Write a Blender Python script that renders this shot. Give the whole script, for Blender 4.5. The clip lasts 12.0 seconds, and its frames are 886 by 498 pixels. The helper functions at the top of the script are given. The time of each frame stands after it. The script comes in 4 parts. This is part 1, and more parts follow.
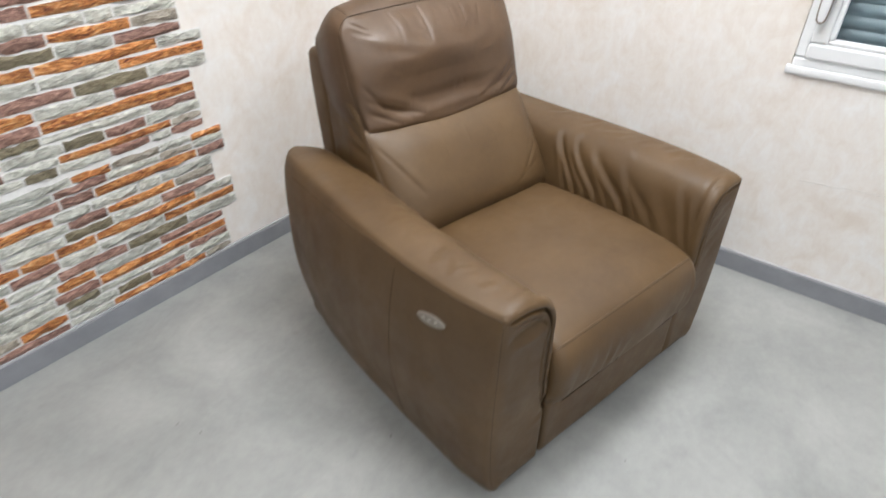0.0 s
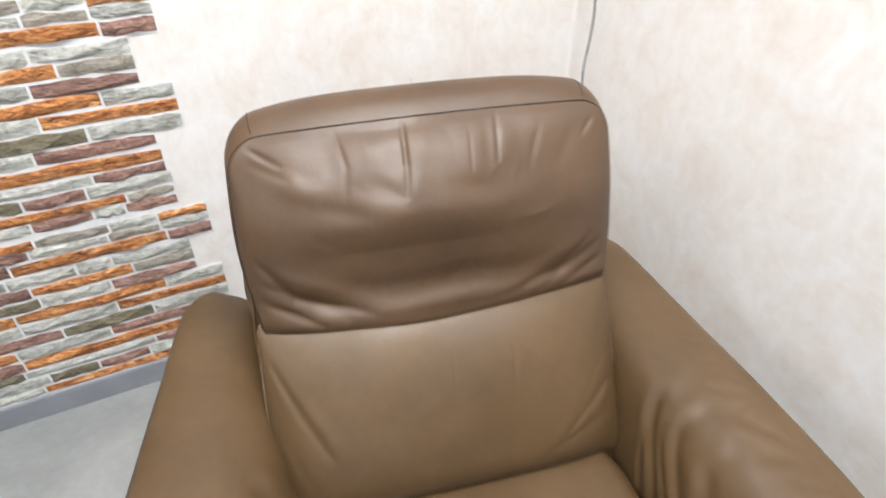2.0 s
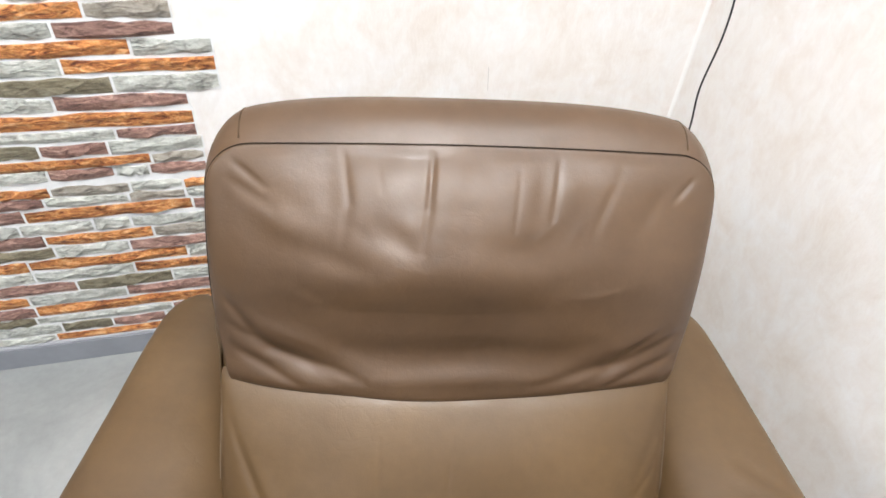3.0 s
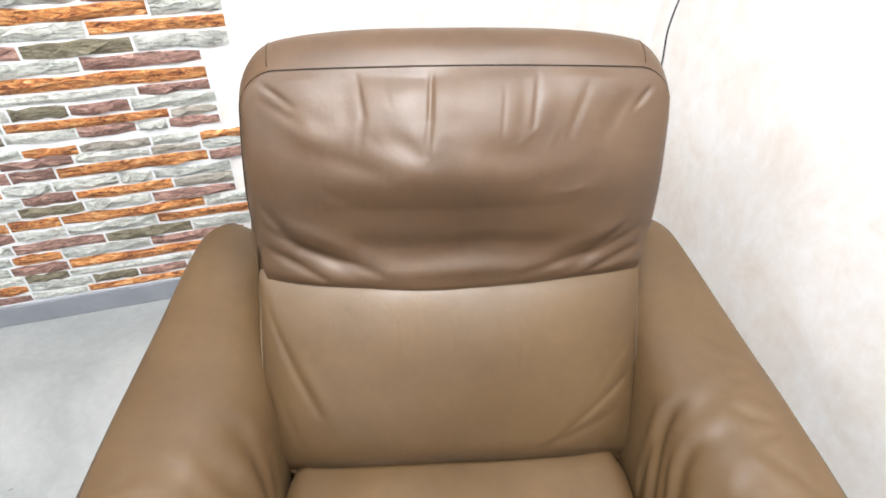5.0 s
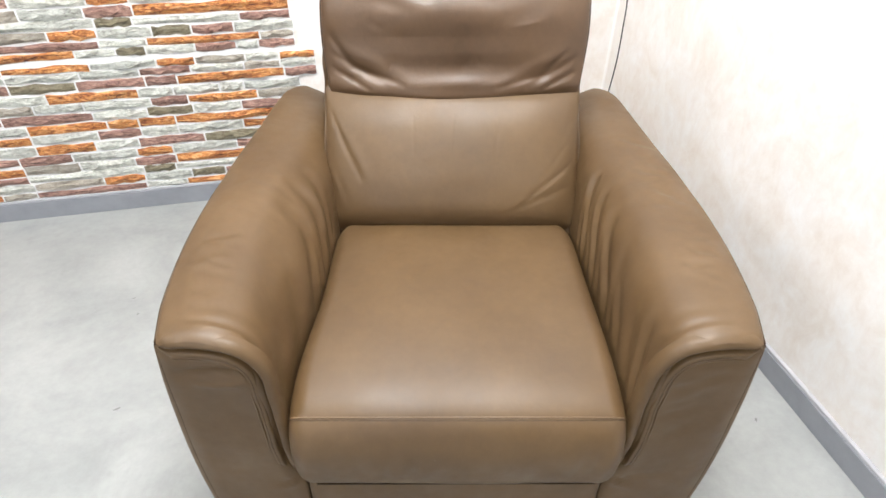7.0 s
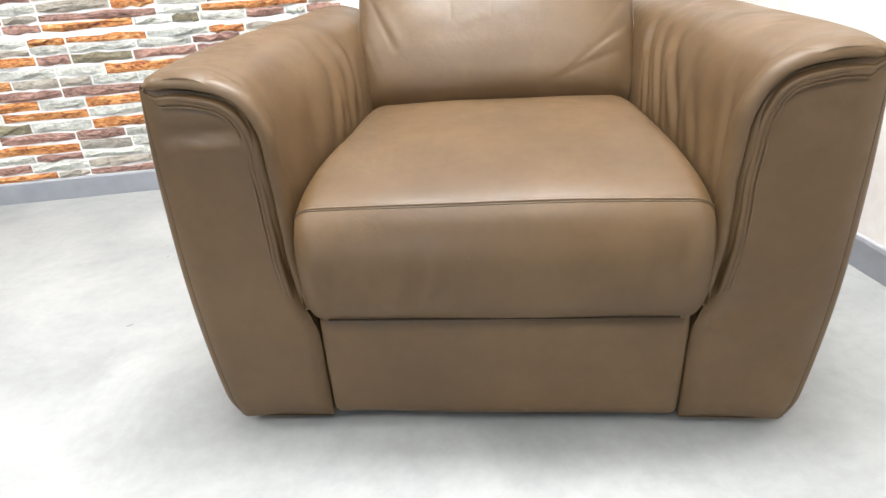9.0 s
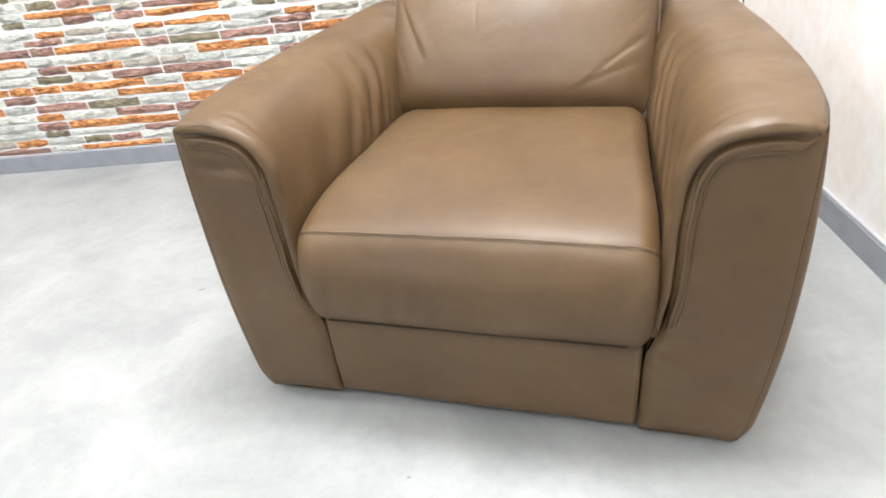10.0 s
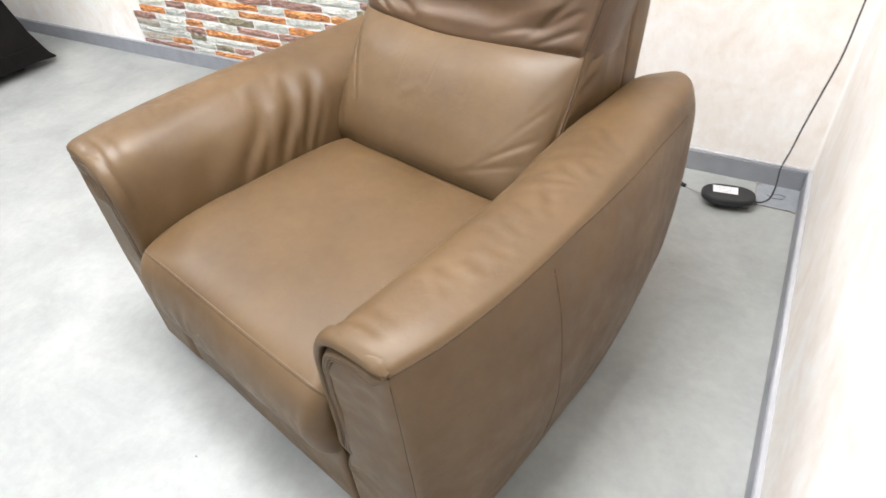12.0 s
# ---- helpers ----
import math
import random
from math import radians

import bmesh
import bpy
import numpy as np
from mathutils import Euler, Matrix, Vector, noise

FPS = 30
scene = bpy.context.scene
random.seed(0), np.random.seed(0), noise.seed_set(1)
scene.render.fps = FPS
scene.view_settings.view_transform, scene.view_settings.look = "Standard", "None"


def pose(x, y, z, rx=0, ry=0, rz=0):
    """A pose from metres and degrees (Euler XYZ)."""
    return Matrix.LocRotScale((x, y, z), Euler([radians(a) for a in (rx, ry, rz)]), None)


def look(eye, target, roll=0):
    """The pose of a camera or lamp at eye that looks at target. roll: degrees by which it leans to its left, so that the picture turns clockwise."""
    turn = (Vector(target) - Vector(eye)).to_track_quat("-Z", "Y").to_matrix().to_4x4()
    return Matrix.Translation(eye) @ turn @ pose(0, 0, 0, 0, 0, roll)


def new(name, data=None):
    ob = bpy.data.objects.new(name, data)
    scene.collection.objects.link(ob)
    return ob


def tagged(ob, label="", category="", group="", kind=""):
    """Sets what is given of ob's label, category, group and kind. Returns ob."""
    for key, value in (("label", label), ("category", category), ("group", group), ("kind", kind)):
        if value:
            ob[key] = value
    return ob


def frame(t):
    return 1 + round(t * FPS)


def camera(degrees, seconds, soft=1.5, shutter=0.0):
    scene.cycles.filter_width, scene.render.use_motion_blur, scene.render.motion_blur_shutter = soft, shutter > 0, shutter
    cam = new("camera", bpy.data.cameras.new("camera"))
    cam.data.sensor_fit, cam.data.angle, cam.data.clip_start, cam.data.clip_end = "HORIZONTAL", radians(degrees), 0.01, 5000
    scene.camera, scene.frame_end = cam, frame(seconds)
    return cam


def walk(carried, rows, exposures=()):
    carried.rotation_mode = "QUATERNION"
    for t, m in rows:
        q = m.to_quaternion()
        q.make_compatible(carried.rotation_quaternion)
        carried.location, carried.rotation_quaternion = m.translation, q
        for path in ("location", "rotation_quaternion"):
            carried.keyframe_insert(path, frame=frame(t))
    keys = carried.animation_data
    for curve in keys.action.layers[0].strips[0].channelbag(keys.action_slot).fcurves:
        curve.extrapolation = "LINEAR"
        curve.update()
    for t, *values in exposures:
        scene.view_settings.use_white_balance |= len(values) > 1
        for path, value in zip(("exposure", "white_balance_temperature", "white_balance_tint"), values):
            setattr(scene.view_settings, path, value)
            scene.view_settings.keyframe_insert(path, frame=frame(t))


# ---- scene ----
cam = camera(73.6, 12.0, 1.5, 0.35)
PATH = [
    (0, (-2.174, -1.77, 1.37), (-0.86, -0.787, 0.226), 0.9),
    (0.3, (-2.018, -1.727, 1.385), (-0.661, -0.763, 0.276), 1.1),
    (0.5, (-1.932, -1.703, 1.393), (-0.588, -0.726, 0.278), -0.2),
    (0.7, (-1.797, -1.708, 1.371), (-0.527, -0.601, 0.293), -1.6),
    (1, (-1.573, -1.714, 1.367), (-0.516, -0.4, 0.291), -1.6),
    (1.2, (-1.471, -1.681, 1.387), (-0.536, -0.319, 0.259), -3.4),
    (1.5, (-1.32, -1.613, 1.366), (-0.422, -0.232, 0.231), -1.4),
    (1.7, (-1.237, -1.541, 1.357), (-0.371, -0.18, 0.175), 2.8),
    (2, (-1.138, -1.422, 1.37), (-0.419, 0.005, 0.168), 0.6),
    (2.2, (-1.068, -1.354, 1.368), (-0.482, 0.154, 0.192), -0.2),
    (2.5, (-1.012, -1.286, 1.362), (-0.542, 0.261, 0.184), 2.5),
    (2.7, (-0.98, -1.23, 1.348), (-0.511, 0.271, 0.113), 4.6),
    (4.3, (-0.976, -1.192, 1.342), (-0.576, 0.177, -0.06), 4.4),
    (4.5, (-0.985, -1.228, 1.341), (-0.6, 0.152, -0.054), 4.8),
    (4.7, (-1.002, -1.274, 1.347), (-0.605, 0.106, -0.046), 3.8),
    (5, (-1.033, -1.371, 1.361), (-0.569, 0.009, -0.01), 3.2),
    (5.3, (-1.08, -1.473, 1.36), (-0.585, -0.096, -0.004), 3.5),
    (5.5, (-1.101, -1.546, 1.359), (-0.564, -0.197, -0.017), 4.8),
    (5.7, (-1.106, -1.605, 1.368), (-0.59, -0.235, 0.005), 3.9),
    (6, (-1.098, -1.713, 1.368), (-0.608, -0.287, 0.053), 5.0),
    (6.2, (-1.1, -1.797, 1.352), (-0.656, -0.354, 0.041), 4.7),
    (6.5, (-1.117, -1.908, 1.328), (-0.764, -0.469, -0.016), 2.4),
    (6.7, (-1.126, -1.971, 1.317), (-0.759, -0.509, 0.002), 1.7),
    (8.3, (-1.139, -2.165, 0.888), (-0.877, -0.453, -0.113), -2.2),
    (8.5, (-1.135, -2.168, 0.814), (-0.896, -0.435, -0.156), -2.6),
    (8.8, (-1.122, -2.192, 0.745), (-0.937, -0.423, -0.171), -3.7),
    (9, (-1.121, -2.198, 0.743), (-0.922, -0.429, -0.17), -3.8),
    (9.2, (-1.118, -2.214, 0.749), (-0.962, -0.44, -0.161), -3.4),
    (9.5, (-1.078, -2.237, 0.784), (-1.019, -0.5, -0.206), -3.3),
    (9.7, (-1.03, -2.253, 0.821), (-1.055, -0.548, -0.224), -4.8),
    (10, (-0.906, -2.247, 0.91), (-1.083, -0.57, -0.165), -6.9),
    (10.2, (-0.838, -2.239, 0.948), (-1.107, -0.574, -0.126), -5.7),
    (10.5, (-0.742, -2.202, 0.971), (-1.053, -0.581, -0.159), -4.6),
    (10.7, (-0.661, -2.152, 0.979), (-1.091, -0.602, -0.21), -4.9),
    (11, (-0.516, -2.048, 1.025), (-1.07, -0.518, -0.138), -2.2),
    (11.2, (-0.424, -1.993, 1.042), (-1.12, -0.519, -0.117), -3.4),
    (11.5, (-0.3, -1.931, 1.086), (-1.132, -0.542, -0.088), -3.1),
    (11.7, (-0.242, -1.902, 1.122), (-1.09, -0.573, -0.109), -4.1),
    (12, (-0.193, -1.881, 1.18), (-1.004, -0.605, -0.129), -5.3),
]
EXPOSURES = [(0, 0.08, 6150, 10), (0.5, 0.15, 6120, 10), (1, 0.17, 6050, 10), (2, 0.30, 6050, 10), (2.5, 0.33, 6050, 10), (4.5, 0.77, 5950, 10), (5.5, 0.71, 6050, 10), (6.5, 0.73, 6150, 10),
             (8.5, 1.03, 6140, 10), (9.0, 1.08, 6130, 10), (9.5, 1.07, 6120, 10), (10.5, 0.95, 6110, 10), (11.5, 0.97, 6130, 10), (12, 0.94, 6150, 10)]
walk(cam, [(t, look(eye, target, roll)) for t, eye, target, roll in PATH], EXPOSURES)

# ---------------------------------------------------------------- light
world = bpy.data.worlds.new("sky_world")
scene.world = world
world.use_nodes = True
wn = world.node_tree.nodes
sky = wn.new("ShaderNodeTexSky")
sky.sky_type, sky.sun_disc = "NISHITA", False
sky.sun_elevation, sky.sun_rotation = radians(40), radians(200)
wn["Background"].inputs[1].default_value = 0.12
world.node_tree.links.new(sky.outputs[0], wn["Background"].inputs[0])


def area_lamp(name, m, sx, sy, watts, colour):
    data = bpy.data.lights.new(name, "AREA")
    data.shape, data.size, data.size_y, data.energy, data.color = "RECTANGLE", sx, sy, watts, colour
    ob = new(name, data)
    ob.matrix_world = m
    return ob


ROOM_W, ROOM_D, ROOM_H = 7.0, 7.0, 2.6
# assumed ceiling lights, out of view, added and placed to light the chair
CEILING_LIGHTS = [(-0.95, -1.2), (-3.3, -1.3), (-1.4, -3.1), (-3.7, -3.2)]
CEILING_WATTS = (43, 26, 19, 11)
for (lx, ly), watts in zip(CEILING_LIGHTS, CEILING_WATTS):
    area_lamp("added_ceiling_lamp", pose(lx, ly, ROOM_H - 0.05), 1.15, 0.56, watts, (1.0, 0.985, 0.955))
# daylight in the opening of the front window, which faces the chair
area_lamp("window_daylight", look((-3.9, -ROOM_D + 0.02, 1.5), (-3.9, 0, 1.5)), 1.5, 1.4, 34, (0.84, 0.92, 1.0))


# ---------------------------------------------------------------- materials
def material(name, base, rough=0.5, metal=0.0):
    m = bpy.data.materials.new(name)
    m.use_nodes = True
    b = m.node_tree.nodes["Principled BSDF"]
    b.inputs["Base Color"].default_value = (*base, 1)
    b.inputs["Roughness"].default_value = rough
    b.inputs["Metallic"].default_value = metal
    return m, m.node_tree.nodes, m.node_tree.links, b


def coords(nodes, links, scale=(1, 1, 1)):
    tc = nodes.new("ShaderNodeTexCoord")
    mp = nodes.new("ShaderNodeMapping")
    mp.inputs["Scale"].default_value = scale
    links.new(tc.outputs["Object"], mp.inputs["Vector"])
    return mp.outputs["Vector"]


def noise_tex(nodes, links, vec, scale, detail=4, rough=0.55, distort=0.0):
    n = nodes.new("ShaderNodeTexNoise")
    n.inputs["Scale"].default_value, n.inputs["Detail"].default_value = scale, detail
    n.inputs["Roughness"].default_value, n.inputs["Distortion"].default_value = rough, distort
    links.new(vec, n.inputs["Vector"])
    return n.outputs["Fac"]


def ramp(nodes, links, fac, stops):
    r = nodes.new("ShaderNodeValToRGB")
    els = r.color_ramp.elements
    while len(els) < len(stops):
        els.new(0.5)
    for e, (p, c) in zip(els, stops):
        e.position, e.color = p, (*c, 1)
    links.new(fac, r.inputs["Fac"])
    return r.outputs["Color"]


def mix(nodes, links, a, b, fac, kind="MIX"):
    n = nodes.new("ShaderNodeMix")
    n.data_type, n.blend_type = "RGBA", kind
    for sock, v in ((n.inputs[0], fac), (n.inputs[6], a), (n.inputs[7], b)):
        if hasattr(v, "is_linked"):
            links.new(v, sock)
        else:
            sock.default_value = v if isinstance(v, float) else (*v, 1)
    return n.outputs[2]


def bump(nodes, links, bsdf, height, strength, distance, under=None):
    n = nodes.new("ShaderNodeBump")
    n.inputs["Strength"].default_value, n.inputs["Distance"].default_value = strength, distance
    links.new(height, n.inputs["Height"])
    if under:
        links.new(under, n.inputs["Normal"])
    links.new(n.outputs["Normal"], bsdf.inputs["Normal"])
    return n.outputs["Normal"]


def make_leather(name, dark, mid, light, rough, gloss=0.52):
    m, n, l, b = material(name, mid, rough)
    v = coords(n, l)
    broad = noise_tex(n, l, v, 5.0, 3)
    fine = noise_tex(n, l, v, 60.0, 4)
    c = ramp(n, l, broad, [(0.3, dark), (0.52, mid), (0.75, light)])
    c = mix(n, l, c, ramp(n, l, fine, [(0.3, (0.80, 0.80, 0.80)), (0.7, (1.0, 1.0, 1.0))]), 0.5, "MULTIPLY")
    l.new(c, b.inputs["Base Color"])
    r = n.new("ShaderNodeMapRange")
    r.inputs[1].default_value, r.inputs[2].default_value = 0.25, 0.75
    r.inputs[3].default_value, r.inputs[4].default_value = rough - 0.13, rough + 0.15
    l.new(noise_tex(n, l, v, 11.0, 6, 0.65), r.inputs[0])
    l.new(r.outputs[0], b.inputs["Roughness"])
    # pores
    vor = n.new("ShaderNodeTexVoronoi")
    vor.inputs["Scale"].default_value = 520
    l.new(v, vor.inputs["Vector"])
    # fine creases in patches
    bend = n.new("ShaderNodeVectorMath")
    bend.operation = "MULTIPLY_ADD"
    l.new(noise_tex(n, l, v, 9.0, 3), bend.inputs[0])
    bend.inputs[1].default_value = (0.09, 0.05, 0.07)
    l.new(v, bend.inputs[2])
    net = n.new("ShaderNodeTexVoronoi")
    net.feature = "DISTANCE_TO_EDGE"
    net.inputs["Scale"].default_value = 34
    l.new(bend.outputs[0], net.inputs["Vector"])
    lines = ramp(n, l, net.outputs["Distance"], [(0.0, (0.0, 0.0, 0.0)), (0.07, (1.0, 1.0, 1.0))])
    where = ramp(n, l, noise_tex(n, l, v, 6.0, 3), [(0.50, (0.0, 0.0, 0.0)), (0.62, (1.0, 1.0, 1.0))])
    lines = mix(n, l, (1.0, 1.0, 1.0), lines, where)
    soft = bump(n, l, b, noise_tex(n, l, v, 15.0, 4), 0.16, 0.008)
    crease = bump(n, l, b, lines, 0.05, 0.0016, soft)
    bump(n, l, b, vor.outputs["Distance"], 0.09, 0.0008, crease)
    b.inputs["Specular IOR Level"].default_value = gloss
    b.inputs["Coat Weight"].default_value, b.inputs["Coat Roughness"].default_value = 0.03, 0.35
    return m


LEATHER = make_leather("taupe_leather", (0.087, 0.0492, 0.0194), (0.107, 0.0618, 0.0248), (0.130, 0.0764, 0.0320), 0.50, 0.45)
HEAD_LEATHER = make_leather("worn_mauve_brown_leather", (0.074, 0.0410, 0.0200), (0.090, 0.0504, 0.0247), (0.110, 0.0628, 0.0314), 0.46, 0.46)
# seat piping: the seam's highlight line is put into a paler colour
PIPING = make_leather("highlight_piping_leather", (0.115, 0.070, 0.034), (0.135, 0.084, 0.043), (0.155, 0.098, 0.052), 0.46, 0.42)
THREAD = make_leather("pale_seam_leather", (0.16, 0.112, 0.072), (0.185, 0.13, 0.085), (0.21, 0.15, 0.10), 0.5)
SEAM, n, l, b = material("dark_seam_thread", (0.030, 0.019, 0.012), 0.9)
l.new(ramp(n, l, noise_tex(n, l, coords(n, l), 90.0, 3), [(0.3, (0.022, 0.014, 0.009)), (0.7, (0.040, 0.026, 0.017))]), b.inputs["Base Color"])
b.inputs["Specular IOR Level"].default_value = 0.15
STITCH, n, l, b = material("brown_seam_thread", (0.060, 0.037, 0.020), 0.8)
l.new(ramp(n, l, noise_tex(n, l, coords(n, l), 90.0, 3), [(0.3, (0.048, 0.029, 0.015)), (0.7, (0.074, 0.046, 0.025))]), b.inputs["Base Color"])
b.inputs["Specular IOR Level"].default_value = 0.25
DARK_FABRIC = make_leather("dark_brown_upholstery", (0.006, 0.0046, 0.0044), (0.008, 0.0062, 0.0058), (0.011, 0.0086, 0.0078), 0.85, 0.2)

# wallpaper: cream with marbled patches and faint fibres
WALLPAPER, n, l, b = material("cream_wallpaper", (0.78, 0.71, 0.64), 0.75)
v = coords(n, l)
patch = noise_tex(n, l, v, 7.0, 6, 0.65, 0.6)
stretched = noise_tex(n, l, coords(n, l, (1, 1, 0.55)), 34.0, 5, 0.7, 0.5)
c = ramp(n, l, patch, [(0.30, (0.762, 0.695, 0.625)), (0.48, (0.815, 0.770, 0.722)), (0.70, (0.845, 0.830, 0.810))])
c = mix(n, l, c, ramp(n, l, stretched, [(0.35, (0.93, 0.90, 0.88)), (0.60, (1.0, 1.0, 1.0))]), 0.7, "MULTIPLY")
l.new(c, b.inputs["Base Color"])
bump(n, l, b, noise_tex(n, l, coords(n, l, (1, 1, 0.4)), 160.0, 5), 0.25, 0.002)

TRIM_PAINT, n, l, b = material("pale_filler", (0.85, 0.82, 0.785), 0.7)
# assumed walls and ceiling out of view: dark grey keeps bounced light low
PLAIN_WALL, n, l, b = material("bounce_cutting_grey", (0.4, 0.39, 0.37), 0.8)
l.new(ramp(n, l, noise_tex(n, l, coords(n, l), 3.0, 5), [(0.3, (0.30, 0.297, 0.29)), (0.7, (0.35, 0.347, 0.34))]), b.inputs["Base Color"])

# floor: grey mottled vinyl sheet
VINYL, n, l, b = material("grey_vinyl", (0.5, 0.5, 0.48), 0.5)
v = coords(n, l)
c = ramp(n, l, noise_tex(n, l, v, 3.2, 8, 0.62, 0.4), [(0.30, (0.278, 0.285, 0.276)), (0.5, (0.341, 0.347, 0.333)), (0.70, (0.408, 0.413, 0.396))])
c = mix(n, l, c, ramp(n, l, noise_tex(n, l, v, 38.0, 6, 0.7), [(0.32, (0.86, 0.86, 0.86)), (0.62, (1.0, 1.0, 1.0))]), 0.6, "MULTIPLY")
scuff = ramp(n, l, noise_tex(n, l, v, 11.0, 2, 0.4), [(0.70, (1.0, 1.0, 1.0)), (0.80, (0.86, 0.85, 0.83))])
c = mix(n, l, c, scuff, 0.6, "MULTIPLY")
l.new(c, b.inputs["Base Color"])
l.new(ramp(n, l, noise_tex(n, l, v, 9.0, 4), [(0.3, (0.42, 0.42, 0.42)), (0.7, (0.58, 0.58, 0.58))]), b.inputs["Roughness"])
bump(n, l, b, noise_tex(n, l, v, 220.0, 3), 0.12, 0.001)

GRIME, n, l, b = material("brown_grime", (0.22, 0.18, 0.14), 0.8)
l.new(ramp(n, l, noise_tex(n, l, coords(n, l), 60.0, 4), [(0.35, (0.16, 0.12, 0.09)), (0.6, (0.33, 0.31, 0.28))]), b.inputs["Base Color"])
SCREED, n, l, b = material("bare_grey_screed", (0.33, 0.34, 0.36), 0.6)
l.new(ramp(n, l, noise_tex(n, l, coords(n, l), 30.0, 6), [(0.3, (0.235, 0.25, 0.27)), (0.7, (0.30, 0.31, 0.325))]), b.inputs["Base Color"])

SKIRTING, n, l, b = material("grey_pvc_skirting", (0.25, 0.255, 0.275), 0.45)
l.new(ramp(n, l, noise_tex(n, l, coords(n, l), 14.0, 5), [(0.3, (0.225, 0.23, 0.25)), (0.7, (0.275, 0.28, 0.30))]), b.inputs["Base Color"])
SKIRT_EDGE, n, l, b = material("pale_grey_skirting_edge", (0.42, 0.42, 0.44), 0.5)
l.new(ramp(n, l, noise_tex(n, l, coords(n, l), 20.0, 5), [(0.3, (0.40, 0.40, 0.42)), (0.7, (0.47, 0.47, 0.49))]), b.inputs["Base Color"])

WHITE_PVC, n, l, b = material("white_window_pvc", (0.82, 0.83, 0.84), 0.3)
l.new(ramp(n, l, noise_tex(n, l, coords(n, l), 12.0, 4), [(0.3, (0.80, 0.81, 0.82)), (0.7, (0.84, 0.85, 0.86))]), b.inputs["Base Color"])
SHUTTER, n, l, b = material("blue_grey_shutter", (0.11, 0.16, 0.18), 0.5)
l.new(ramp(n, l, noise_tex(n, l, coords(n, l), 10.0, 5), [(0.3, (0.095, 0.14, 0.16)), (0.7, (0.125, 0.175, 0.195))]), b.inputs["Base Color"])
GLASS, n, l, b = material("window_glass", (1, 1, 1), 0.0)
b.inputs["Transmission Weight"].default_value = 1.0
b.inputs["IOR"].default_value = 1.45
CHROME, n, l, b = material("brushed_metal", (0.36, 0.33, 0.29), 0.45, 0.85)
BLACK, n, l, b = material("black_plastic", (0.012, 0.012, 0.013), 0.4)
bump(n, l, b, noise_tex(n, l, coords(n, l), 300.0, 2), 0.1, 0.001)
PAPER, n, l, b = material("white_label", (0.8, 0.8, 0.8), 0.6)
INK, n, l, b = material("grey_ink", (0.35, 0.35, 0.36), 0.7)
BLUE_INK, n, l, b = material("dark_blue_ink", (0.14, 0.15, 0.20), 0.6)
CRACK, n, l, b = material("pencil_grey_crease", (0.62, 0.58, 0.54), 0.8)
GROUT, n, l, b = material("white_panel_joint", (0.74, 0.72, 0.69), 0.6)
l.new(ramp(n, l, noise_tex(n, l, coords(n, l), 60.0, 4), [(0.3, (0.72, 0.71, 0.695)), (0.7, (0.82, 0.81, 0.795))]), b.inputs["Base Color"])
# glowing sheet of the assumed ceiling lights
DIFFUSER, n, l, b = material("lamp_diffuser", (0.9, 0.9, 0.88), 0.5)
b.inputs["Emission Color"].default_value = (1.0, 0.955, 0.89, 1)
b.inputs["Emission Strength"].default_value = 3.0


